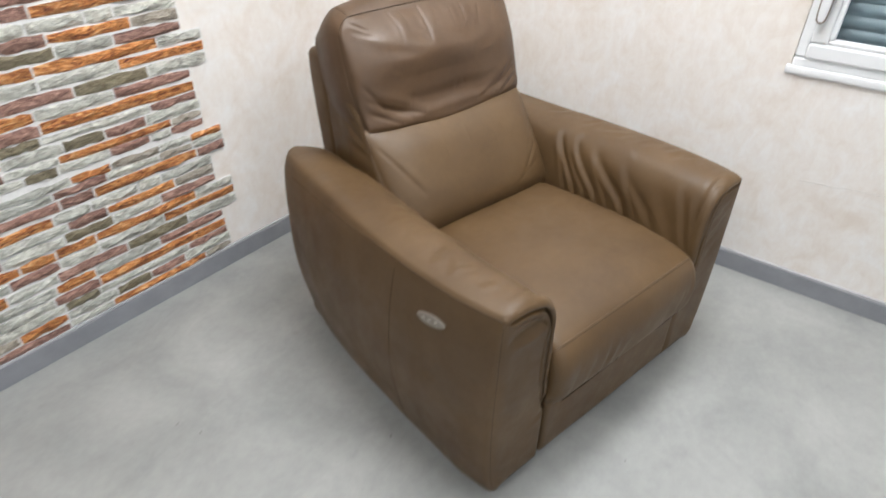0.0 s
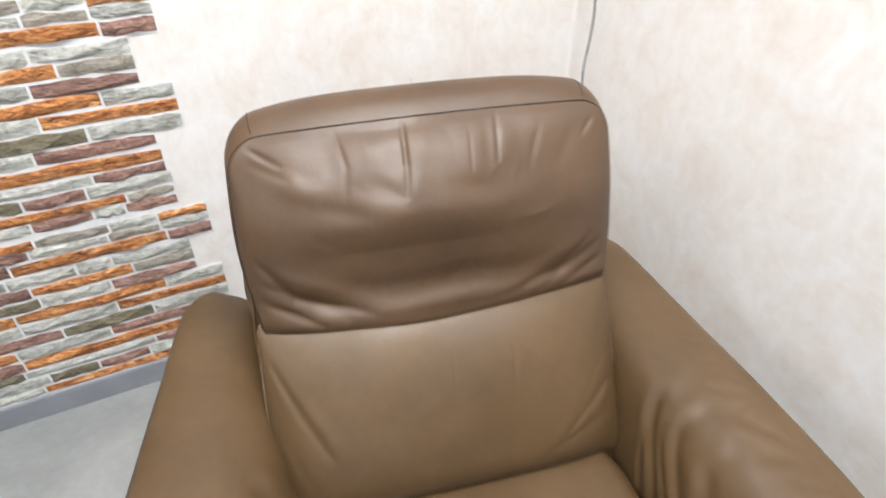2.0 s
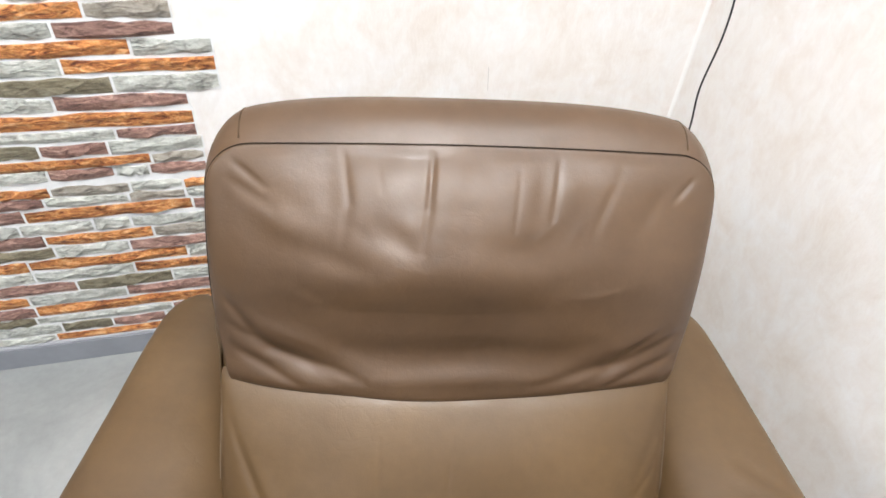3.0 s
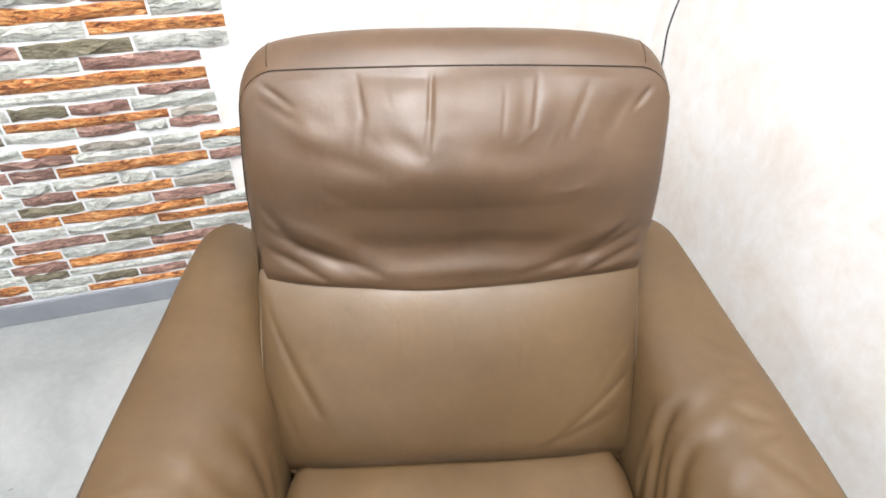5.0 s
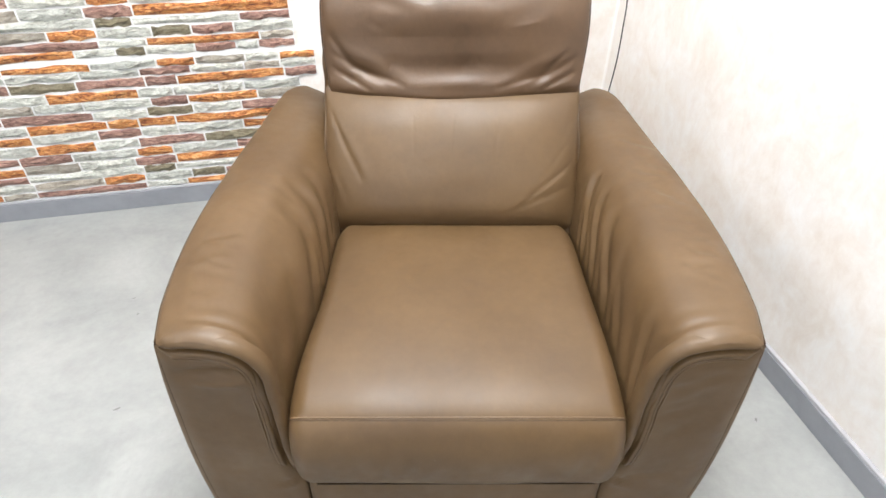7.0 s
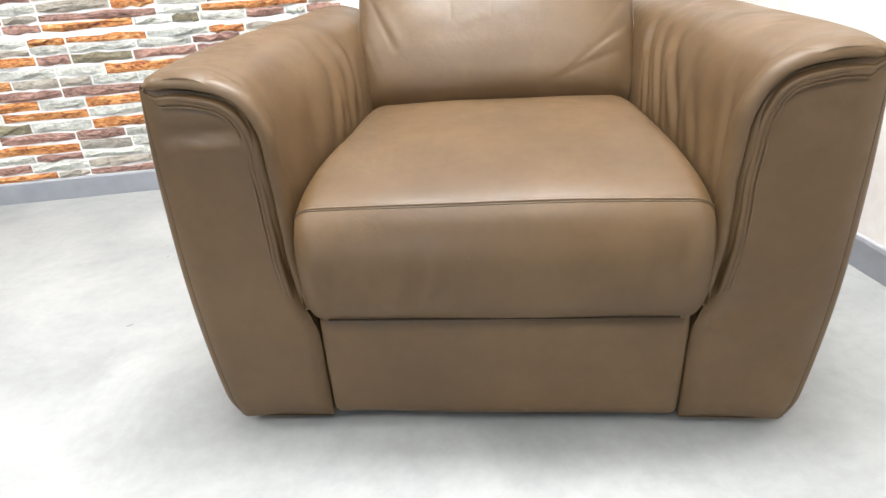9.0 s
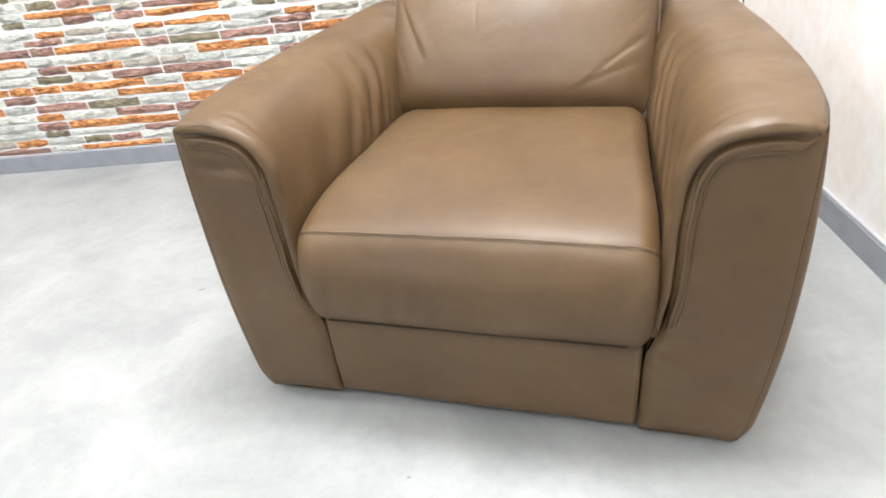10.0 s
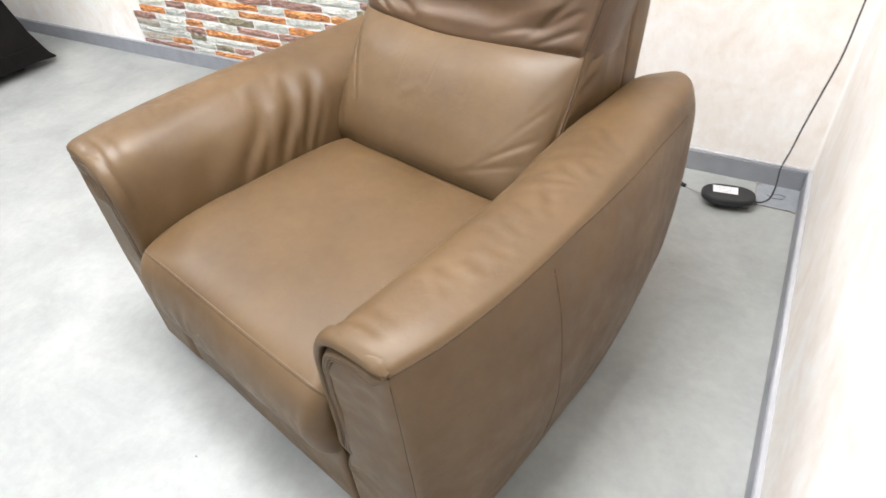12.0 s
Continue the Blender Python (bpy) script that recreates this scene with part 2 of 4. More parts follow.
def make_stone(name, stops):
    """Split stone: streaks along its length, cracks, tone by piece."""
    m, n, l, b = material(name, stops[1][1], 0.55)
    info = n.new("ShaderNodeObjectInfo")
    tc = n.new("ShaderNodeTexCoord")
    add = n.new("ShaderNodeVectorMath")
    add.operation = "MULTIPLY_ADD"
    l.new(info.outputs["Random"], add.inputs[0])
    add.inputs[1].default_value = (7.0, 3.0, 5.0)
    l.new(tc.outputs["Object"], add.inputs[2])
    mp = n.new("ShaderNodeMapping")
    mp.inputs["Scale"].default_value = (24.0, 24.0, 88.0)
    mp.inputs["Rotation"].default_value = (0.0, radians(14), 0.0)
    l.new(add.outputs[0], mp.inputs["Vector"])
    streak = noise_tex(n, l, mp.outputs["Vector"], 1.0, 9, 0.70, 1.6)
    c = ramp(n, l, streak, stops)
    fine = noise_tex(n, l, add.outputs[0], 90.0, 5, 0.7)
    c = mix(n, l, c, ramp(n, l, fine, [(0.30, (0.62, 0.60, 0.58)), (0.55, (1.0, 1.0, 1.0))]), 0.5, "MULTIPLY")
    blot = noise_tex(n, l, add.outputs[0], 21.0, 5, 0.6, 0.8)
    c = mix(n, l, c, ramp(n, l, blot, [(0.34, (0.60, 0.56, 0.52)), (0.50, (1.0, 1.0, 1.0)), (0.70, (1.10, 1.08, 1.06))]), 0.55, "MULTIPLY")
    tone = ramp(n, l, info.outputs["Random"], [(0.0, (0.98, 0.97, 0.95)), (1.0, (1.30, 1.27, 1.23))])
    c = mix(n, l, c, tone, 1.0, "MULTIPLY")
    # splits along the grain
    split = n.new("ShaderNodeTexVoronoi")
    split.feature = "DISTANCE_TO_EDGE"
    split.inputs["Scale"].default_value = 0.85
    warp = n.new("ShaderNodeVectorMath")
    warp.operation = "MULTIPLY_ADD"
    l.new(noise_tex(n, l, mp.outputs["Vector"], 0.9, 5, 0.6), warp.inputs[0])
    warp.inputs[1].default_value = (1.1, 0.9, 1.3)
    l.new(mp.outputs["Vector"], warp.inputs[2])
    l.new(warp.outputs[0], split.inputs["Vector"])
    crack = ramp(n, l, split.outputs["Distance"], [(0.0, (0.34, 0.31, 0.29)), (0.10, (1.0, 1.0, 1.0))])
    open_at = ramp(n, l, noise_tex(n, l, add.outputs[0], 26.0, 4), [(0.46, (0.0, 0.0, 0.0)), (0.60, (1.0, 1.0, 1.0))])
    crack = mix(n, l, (1.0, 1.0, 1.0), crack, open_at)
    c = mix(n, l, c, crack, 0.5, "MULTIPLY")
    l.new(c, b.inputs["Base Color"])
    bump(n, l, b, crack, 0.8, 0.004, bump(n, l, b, streak, 1.0, 0.011))
    return m


STONES = {
    "O": make_stone("orange_stone", [(0.37, (0.11, 0.030, 0.014)), (0.44, (0.40, 0.132, 0.040)), (0.53, (0.66, 0.285, 0.085)), (0.68, (0.84, 0.56, 0.30))]),
    "G": make_stone("pale_grey_stone", [(0.32, (0.26, 0.27, 0.245)), (0.42, (0.50, 0.515, 0.475)), (0.54, (0.63, 0.645, 0.60)), (0.70, (0.80, 0.80, 0.765))]),
    "M": make_stone("mauve_stone", [(0.32, (0.085, 0.050, 0.046)), (0.44, (0.26, 0.145, 0.118)), (0.57, (0.44, 0.265, 0.215)), (0.72, (0.64, 0.46, 0.38))]),
    "V": make_stone("olive_stone", [(0.30, (0.12, 0.105, 0.06)), (0.46, (0.215, 0.185, 0.12)), (0.60, (0.30, 0.27, 0.19)), (0.74, (0.42, 0.40, 0.33))]),
    "B": make_stone("sandy_grey_stone", [(0.30, (0.25, 0.21, 0.17)), (0.46, (0.38, 0.345, 0.29)), (0.60, (0.47, 0.435, 0.38)), (0.74, (0.58, 0.55, 0.50))]),
}


# ---------------------------------------------------------------- mesh helpers
def mesh_of(name, verts, faces, mat, smooth=False):
    me = bpy.data.meshes.new(name)
    me.from_pydata([tuple(p) for p in verts], [], faces)
    me.materials.append(mat)
    if smooth:
        me.polygons.foreach_set("use_smooth", [True] * len(me.polygons))
    me.update()
    return me


def fix_normals(me):
    bm = bmesh.new()
    bm.from_mesh(me)
    bmesh.ops.recalc_face_normals(bm, faces=bm.faces)
    bm.to_mesh(me)
    bm.free()


def part(name, me, parent, label=""):
    """A mesh as one object, under a thing or a part, in the thing's own coordinates."""
    ob = new(name, me)
    ob.parent = parent
    if label:
        ob["label"] = label
    return ob


def thing(name, m, label, category, group="", kind=""):
    ob = new(name)
    ob.empty_display_size = 0.1
    ob.matrix_world = m
    return tagged(ob, label, category, group, kind)


def box_bm(x0, x1, y0, y1, z0, z1, bevel=0.0, segments=2):
    bm = bmesh.new()
    bmesh.ops.create_cube(bm, size=1.0)
    for vert in bm.verts:
        vert.co = Vector(((x0 + x1) / 2 + vert.co.x * (x1 - x0), (y0 + y1) / 2 + vert.co.y * (y1 - y0), (z0 + z1) / 2 + vert.co.z * (z1 - z0)))
    if bevel:
        bmesh.ops.bevel(bm, geom=bm.edges[:], offset=bevel, segments=segments, profile=0.5, affect="EDGES")
    return bm


def bm_mesh(name, bm, mat, smooth=False):
    me = bpy.data.meshes.new(name)
    bm.to_mesh(me)
    bm.free()
    me.materials.append(mat)
    if smooth:
        me.polygons.foreach_set("use_smooth", [True] * len(me.polygons))
    return me


def box(name, dims, mat, bevel=0.0, parent=None, label="", segments=2):
    me = bm_mesh(name, box_bm(*dims, bevel, segments), mat, bevel > 0.004)
    return part(name, me, parent, label) if parent else new(name, me)


def grid(name, nu, nv, fn, mat, closed_u=False, smooth=True):
    """A sheet of nu x nv cells from fn(u, v), u and v from 0 to 1."""
    cu = nu if closed_u else nu + 1
    verts = [fn(i / nu, j / nv) for j in range(nv + 1) for i in range(cu)]
    faces = []
    for j in range(nv):
        for i in range(nu):
            a, b2 = j * cu + i, j * cu + (i + 1) % cu
            faces.append((a, b2, b2 + cu, a + cu))
    return mesh_of(name, verts, faces, mat, smooth)


def tube(name, pts, r, mat, sides=8, closed=False):
    """A round strand along pts; r: one radius, or a function of the part 0 to 1 of its length."""
    pts = [Vector(p) for p in pts]
    verts, faces, nrm = [], [], None
    k = len(pts)
    for i, p in enumerate(pts):
        a = pts[(i - 1) % k] if (i or closed) else p
        c = pts[(i + 1) % k] if (i < k - 1 or closed) else p
        t = (c - a).normalized()
        if nrm is None:
            nrm = t.orthogonal().normalized()
        nrm = (nrm - t * nrm.dot(t)).normalized()
        bi = t.cross(nrm)
        rad = r(i / (k - 1)) if callable(r) else r
        for s in range(sides):
            w = 2 * math.pi * s / sides
            verts.append(p + rad * (math.cos(w) * nrm + math.sin(w) * bi))
    for i in range(k if closed else k - 1):
        for s in range(sides):
            a, b2 = i * sides + s, i * sides + (s + 1) % sides
            j = ((i + 1) % k) * sides
            faces.append((a, b2, j + (s + 1) % sides, j + s))
    if not closed:
        faces += [tuple(range(sides))[::-1], tuple((k - 1) * sides + s for s in range(sides))]
    return mesh_of(name, verts, faces, mat, True)


def smooth01(a, b, x):
    t = min(1.0, max(0.0, (x - a) / (b - a)))
    return t * t * (3 - 2 * t)


def spline(keys, x):
    """A smooth curve through (x, y) keys."""
    if x <= keys[0][0]:
        return keys[0][1]
    if x >= keys[-1][0]:
        return keys[-1][1]
    for i in range(len(keys) - 1):
        if keys[i][0] <= x <= keys[i + 1][0]:
            (xa, ya), (xb, yb) = keys[i], keys[i + 1]
            sa = (yb - keys[i - 1][1]) / (xb - keys[i - 1][0]) if i else (yb - ya) / (xb - xa)
            sb = (keys[i + 2][1] - ya) / (keys[i + 2][0] - xa) if i + 2 < len(keys) else (yb - ya) / (xb - xa)
            h = xb - xa
            t = (x - xa) / h
            return (2 * t**3 - 3 * t**2 + 1) * ya + (t**3 - 2 * t**2 + t) * h * sa + (3 * t**2 - 2 * t**3) * yb + (t**3 - t**2) * h * sb


def curve(points, s):
    """A smooth 2D or 3D curve through points, s from 0 to 1 by length."""
    d = [0.0]
    for p, q in zip(points, points[1:]):
        d.append(d[-1] + math.dist(p, q))
    return tuple(spline([(a / d[-1], p[i]) for a, p in zip(d, points)], s) for i in range(len(points[0])))


def fold(px, py, x0, y0, x1, y1, width, depth):
    """The push of one crease along a line, fading at its ends."""
    dx, dy = x1 - x0, y1 - y0
    t = min(1.0, max(0.0, ((px - x0) * dx + (py - y0) * dy) / (dx * dx + dy * dy)))
    q = ((px - x0 - t * dx) ** 2 + (py - y0 - t * dy) ** 2) / (width * width)
    return depth * math.exp(-q) * (0.25 + 0.75 * math.sin(math.pi * (0.08 + 0.84 * t)))


def dents(p, amount, scale=7.0):
    return amount * noise.noise(Vector(p) * scale)


# ---------------------------------------------------------------- room
def structure(name, me, label, category):
    return tagged(new(name, me), label, category, kind="structure")


T = 0.14
structure("floor", bm_mesh("floor", box_bm(-ROOM_W, 0.0, -ROOM_D, 0.0, -0.1, 0.0), VINYL), "grey mottled vinyl floor, slightly scuffed", "floor")
structure("wall_north", bm_mesh("wall_north", box_bm(-ROOM_W - T, T, 0.0, T, -0.1, ROOM_H), WALLPAPER), "cream marbled wallpaper wall behind the armchair", "wall")
structure("wall_west", bm_mesh("wall_west", box_bm(-ROOM_W - T, -ROOM_W, -ROOM_D, 0.0, -0.1, ROOM_H), PLAIN_WALL), "assumed plain wall out of view, dark grey to cut bounce", "wall")
structure("ceiling", bm_mesh("ceiling", box_bm(-ROOM_W - T, T, -ROOM_D - T, T, ROOM_H, ROOM_H + T), PLAIN_WALL), "assumed plain ceiling out of view, dark grey to cut bounce", "ceiling")


def wall_with_opening(name, along, a0, a1, o0, o1, z0, z1, at, depth, mat, label):
    """A wall of four blocks round an opening; along: the axis that it runs on."""
    bm = bmesh.new()
    for (p0, p1, q0, q1) in ((a0, o0, -0.1, ROOM_H), (o1, a1, -0.1, ROOM_H), (o0, o1, -0.1, z0), (o0, o1, z1, ROOM_H)):
        piece = box_bm(at, at + depth, p0, p1, q0, q1) if along == "y" else box_bm(p0, p1, at, at + depth, q0, q1)
        me = bpy.data.meshes.new("piece")
        piece.to_mesh(me)
        piece.free()
        bm.from_mesh(me)
        bpy.data.meshes.remove(me)
    return structure(name, bm_mesh(name, bm, mat), label, "wall")


WIN_Y0, WIN_Y1, WIN_Z0, WIN_Z1 = -2.75, -1.515, 0.785, 2.05
wall_with_opening("wall_east", "y", -ROOM_D - T, 0.0, WIN_Y0, WIN_Y1, WIN_Z0, WIN_Z1, 0.0, T, WALLPAPER, "cream marbled wallpaper wall with a small window")
wall_with_opening("wall_south", "x", -ROOM_W - T, 0.0, -4.70, -3.10, 0.78, 2.22, -ROOM_D - T, T, PLAIN_WALL, "assumed plain wall out of view with a window opening, dark grey to cut bounce")


def skirting(name, dims, axis):
    ob = thing(name, Matrix.Identity(4), "grey plastic skirting board along the wall", "skirting", kind="structure")
    x0, x1, y0, y1 = dims
    box("board", (x0, x1, y0, y1, 0.0, 0.069), SKIRTING, 0.0015, ob)
    if axis == "x":
        box("top_edge", (x0, x1, y0 + 0.003, y1, 0.0692, 0.078), SKIRT_EDGE, 0.002, ob, "paler soft top edge")
    else:
        box("top_edge", (x0 + 0.003, x1, y0, y1, 0.0692, 0.078), SKIRT_EDGE, 0.002, ob, "paler soft top edge")


skirting("baseboard_north", (-ROOM_W + 0.015, -0.015, -0.013, 0.0), "x")
skirting("baseboard_east", (-0.0145, -0.0, -ROOM_D + 0.015, -0.001), "y")

# pale filler strip up the corner of the room
corner = grid("trim_corner", 6, 40, lambda u, v: (-0.008 + 0.0075 * math.sin(u * math.pi / 2), -0.0005 - 0.0075 * (1 - math.cos(u * math.pi / 2)), 0.076 + v * (ROOM_H - 0.08)), TRIM_PAINT)
structure("trim_corner", corner, "pale filler strip in the corner of the room", "trim")

# faint creases in the wallpaper
for pts, lab in (([(-0.0005, -1.66 - 0.02 * i, 0.4205 + 0.0019 * i + 0.002 * math.sin(i)) for i in range(14)], "faint grey crease in the wallpaper"),
                 ([(-0.524 + 0.0006 * i, -0.0004, 0.78 - 0.008 * i) for i in range(8)], "short grey scratch in the wallpaper")):
    structure("trim_crease", tube("trim_crease", pts, 0.0008, CRACK, 5), lab, "crease")

# bare patch where the vinyl is cut out in the corner
patch_ob = thing("floor_patch", pose(0, 0, 0), "bare grey patch of floor cut out of the vinyl", "floor patch", kind="structure")
part("screed", bm_mesh("screed", box_bm(-0.137, -0.015, -0.137, -0.0135, 0.0005, 0.002), SCREED), patch_ob)
part("cut_edge", tube("cut_edge", [(-0.139, -0.016, 0.002), (-0.138, -0.07, 0.003), (-0.137, -0.138, 0.003), (-0.07, -0.139, 0.003), (-0.017, -0.138, 0.003)], 0.0012, GRIME, 6), patch_ob, "dirty cut edge")
part("blue_mark", tube("blue_mark", [(-0.105, -0.075, 0.003), (-0.085, -0.088, 0.0032), (-0.06, -0.082, 0.003), (-0.05, -0.065, 0.003), (-0.07, -0.06, 0.003), (-0.09, -0.066, 0.003)], 0.0013, BLUE_INK, 6), patch_ob, "loop of dark blue marker")
part("dirt", bm_mesh("dirt", box_bm(-0.146, -0.128, -0.024, -0.014, 0.002, 0.006, 0.002), GRIME), patch_ob, "crumb of brown dirt at the corner")
part("dirt", bm_mesh("dirt", box_bm(-0.026, -0.0155, -0.146, -0.136, 0.002, 0.005, 0.002), GRIME), patch_ob, "crumb of brown dirt at the corner")


# small dark scuffs on the vinyl
SCUFF, n, l, b = material("dark_scuff", (0.20, 0.195, 0.19), 0.6)
for sx, sy, size, turn in ((-1.723, -0.957, 0.011, 20), (-0.128, -1.337, 0.009, 70), (-1.414, -1.031, 0.008, 40), (-1.752, -0.53, 0.007, 10), (-1.729, -0.606, 0.007, 50), (-1.087, -1.58, 0.006, 0)):
    rng = random.Random(int(size * 1e4 + turn))
    ring = [(size * rng.uniform(0.5, 1.0) * math.cos(a * 0.7), size * 0.45 * rng.uniform(0.5, 1.0) * math.sin(a * 0.7), 0.0007) for a in range(9)]
    mark = structure("floor_scuff", mesh_of("floor_scuff", ring, [tuple(range(9))], SCUFF), "small dark scuff on the vinyl floor", "scuff")
    mark.matrix_world = pose(sx, sy, 0, 0, 0, turn)


# window in the east wall, with the roller shutter down behind it
def build_window():
    w = thing("window_1", pose(0, 0, 0), "white plastic window with its roller shutter closed", "window", kind="structure")
    y0, y1, z0, z1 = WIN_Y0 + 0.002, WIN_Y1 - 0.002, WIN_Z0 + 0.002, WIN_Z1 - 0.002

    def ring(name, xa, xb, a0, a1, b0, b1, t, bevel, label=""):
        bm = bmesh.new()
        for dims in ((xa, xb, a0, a1, b0, b0 + t), (xa, xb, a0, a1, b1 - t, b1), (xa, xb, a0, a0 + t, b0 + t, b1 - t), (xa, xb, a1 - t, a1, b0 + t, b1 - t)):
            me = bpy.data.meshes.new("piece")
            pb = box_bm(*dims, bevel)
            pb.to_mesh(me)
            pb.free()
            bm.from_mesh(me)
            bpy.data.meshes.remove(me)
        return part(name, bm_mesh(name, bm, WHITE_PVC), w, label)

    ring("window_frame", -0.008, 0.06, y0, y1, z0, z1, 0.030, 0.006)
    ring("sash", -0.016, 0.045, y0 + 0.0295, y1 - 0.0295, z0 + 0.0295, z1 - 0.0295, 0.0480, 0.007)
    ring("glazing_bead", -0.012, 0.02, y0 + 0.077, y1 - 0.077, z0 + 0.077, z1 - 0.077, 0.016, 0.006)
    pane = part("pane", bm_mesh("pane", box_bm(0.004, 0.008, y0 + 0.085, y1 - 0.085, z0 + 0.085, z1 - 0.085), GLASS), w, "clear glass")
    pane.visible_shadow = False
    box("sill", (-0.010, 0.01, WIN_Y0 - 0.03, WIN_Y1 + 0.012, 0.761, WIN_Z0 + 0.005), WHITE_PVC, 0.005, w, "narrow white sill")
    # flat lever handle hanging down on the sash, over a small latch
    hy = y1 - 0.040
    rose = box("handle_rose", (-0.022, -0.0165, hy - 0.016, hy + 0.016, 1.02, 1.10), CHROME, 0.003, w)

    def lever(u, v, h):
        c, t = math.cos(2 * math.pi * u), math.sin(2 * math.pi * u)
        return (-0.042 - h + 0.022 * smooth01(1.02, 1.12, 1.03 + 0.1 * t), hy + 0.0135 * v * math.copysign(abs(c) ** 0.55, c), 1.03 + 0.10 * (1 - 0.13 * (1 - v)) * math.copysign(abs(t) ** 0.4, t) * v)

    me = grid("handle", 48, 8, lambda u, v: lever(u, v, 0.006 * (1 - v**4)), WHITE_PVC, closed_u=True)
    fix_normals(me)
    handle = part("handle", me, rose, "pale lever handle with a metal rim")
    part("rim", tube("rim", [lever(a / 48, 1.0, -0.002) for a in range(48)], 0.0035, CHROME, 8, True), handle)
    box("latch", (-0.024, -0.0165, hy - 0.036, hy - 0.020, 0.985, 1.025), WHITE_PVC, 0.002, w)
    box("latch_slot", (-0.0185, -0.0165, hy - 0.035, hy - 0.020, 1.027, 1.085), BLACK, 0.0008, w)
    slat_me = grid("slat", 8, 1, lambda u, v: (0.085 - 0.008 * math.sin(math.pi * u), y0 + 0.01 + v * (y1 - y0 - 0.02), u * 0.037), SHUTTER)
    shutter = part("roller_shutter", bm_mesh("roller_shutter", box_bm(0.087, 0.092, y0 + 0.005, y1 - 0.005, z0, z1), SHUTTER), w, "closed blue-grey roller shutter")
    for i in range(33):
        s = part("slat", slat_me, shutter)
        s.location = (0, 0, z0 + 0.038 * i)


build_window()

# panel bodies for the added lamps, out of view
for lx, ly in CEILING_LIGHTS:
    cl = thing("assumed_ceiling_light", pose(lx, ly, ROOM_H), "assumed flat white ceiling light panel, out of view", "ceiling light", "ceiling lights")
    part("frame", bm_mesh("frame", box_bm(-0.6, 0.6, -0.3, 0.3, -0.03, -0.002, 0.004), WHITE_PVC), cl)
    part("diffuser", bm_mesh("diffuser", box_bm(-0.58, 0.58, -0.28, 0.28, -0.036, -0.0305), DIFFUSER), cl)

# ---------------------------------------------------------------- the armchair
CHAIR = thing("recliner_armchair", pose(-0.861, -1.011, 0, 0, 0, -12.2), "taupe brown leather recliner armchair with creased headrest cushion", "armchair")


# -- arms; side = -1 or 1
def arm_out(y):
    return spline([(-0.45, 0.470), (-0.36, 0.490), (-0.20, 0.503), (0.0, 0.500), (0.12, 0.496), (0.30, 0.480), (0.43, 0.466), (0.50, 0.455)], y)


def arm_side(y, z):
    """The outer face: it swells at half height, less so at the front edge, and turns in at the foot."""
    grow = smooth01(-0.46, -0.18, y)
    swell = (0.021 + 0.013 * grow) * math.sin(math.pi * min(1, max(0, (z - 0.03) / 0.57))) ** 0.8 * (1 - 0.7 * smooth01(0.12, 0.46, y))
    foot = 0.015 * max(0.0, 1 - (z - 0.026) / 0.045) ** 2
    lean = -0.020 * grow * (1 - smooth01(0.03, 0.35, z))
    top = 0.009 * smooth01(-0.05, 0.20, y) * smooth01(0.535, 0.60, z) ** 2
    return arm_out(y) + swell + lean - foot - top


def seam_height(y):
    """Where the seam between the pad and the outer panel runs."""
    return 0.5985 - 0.016 * smooth01(-0.12, 0.20, y) - 0.014 * smooth01(0.16, 0.45, y)


def end_round(y):
    """Narrowing of the arm at its back end."""
    q = min(1.0, max(0.0, (y - 0.425) / 0.068))
    return max(0.0, 1 - q ** 2.6) ** (1 / 2.6)


def arm_top_profile(y, s, side):
    xo = arm_out(y)
    k = smooth01(-0.10, 0.22, y)
    zs = seam_height(y)
    near = 0.010 * smooth01(-0.42, -0.05, y) + (0.018 * smooth01(-0.42, -0.12, y) if side < 0 else 0.0)
    pts = [(arm_side(y, zs), zs), (xo - 0.009 - 0.009 * k, 0.609 - 0.001 * k), (xo - 0.05, 0.617), (0.382 - 0.012 * k, 0.611), (0.347 - 0.026 * k, 0.591), (0.325 - 0.020 * k - 0.6 * near, 0.553), (0.312 - 0.011 * k - near, 0.49), (0.304 - 0.006 * k - near, 0.41), (0.300 - 0.004 * k - 0.6 * near, 0.33), (0.298, 0.25)]
    return curve(pts, s)


def fold_field(y, a, paths):
    """The summed push of ridges along paths over arrays of places (y, a). A path: its points, half width, height, and the share of the hollow beside it."""
    total = np.zeros_like(y)
    for points, width, height, hollow in paths:
        pts = [curve(points, i / 10) for i in range(11)]
        best, along, side_of = np.full(y.shape, 1e9), np.zeros_like(y), np.zeros_like(y)
        for i, ((y0, a0), (y1, a1)) in enumerate(zip(pts, pts[1:])):
            dy, da = y1 - y0, a1 - a0
            size = math.hypot(dy, da)
            t = np.clip(((y - y0) * dy + (a - a0) * da) / size**2, 0, 1)
            off = np.hypot(y - y0 - t * dy, a - a0 - t * da)
            near = off < best
            best = np.where(near, off, best)
            along = np.where(near, (i + t) / 10, along)
            side_of = np.where(near, ((y - y0) * da - (a - a0) * dy) / size, side_of)
        fade = np.clip(along / 0.3, 0, 1) * np.clip((1 - along) / 0.3, 0, 1)
        fade = np.where((along > 0.001) & (along < 0.999), fade * fade * (3 - 2 * fade), 0)
        wide = width * (0.75 + 0.5 * along)
        total += height * fade * (np.exp(-((best / wide) ** 2)) - hollow * np.exp(-(((side_of - 1.7 * wide) / wide) ** 2) - np.maximum(0, best - 3.5 * wide) * 200))
    return total


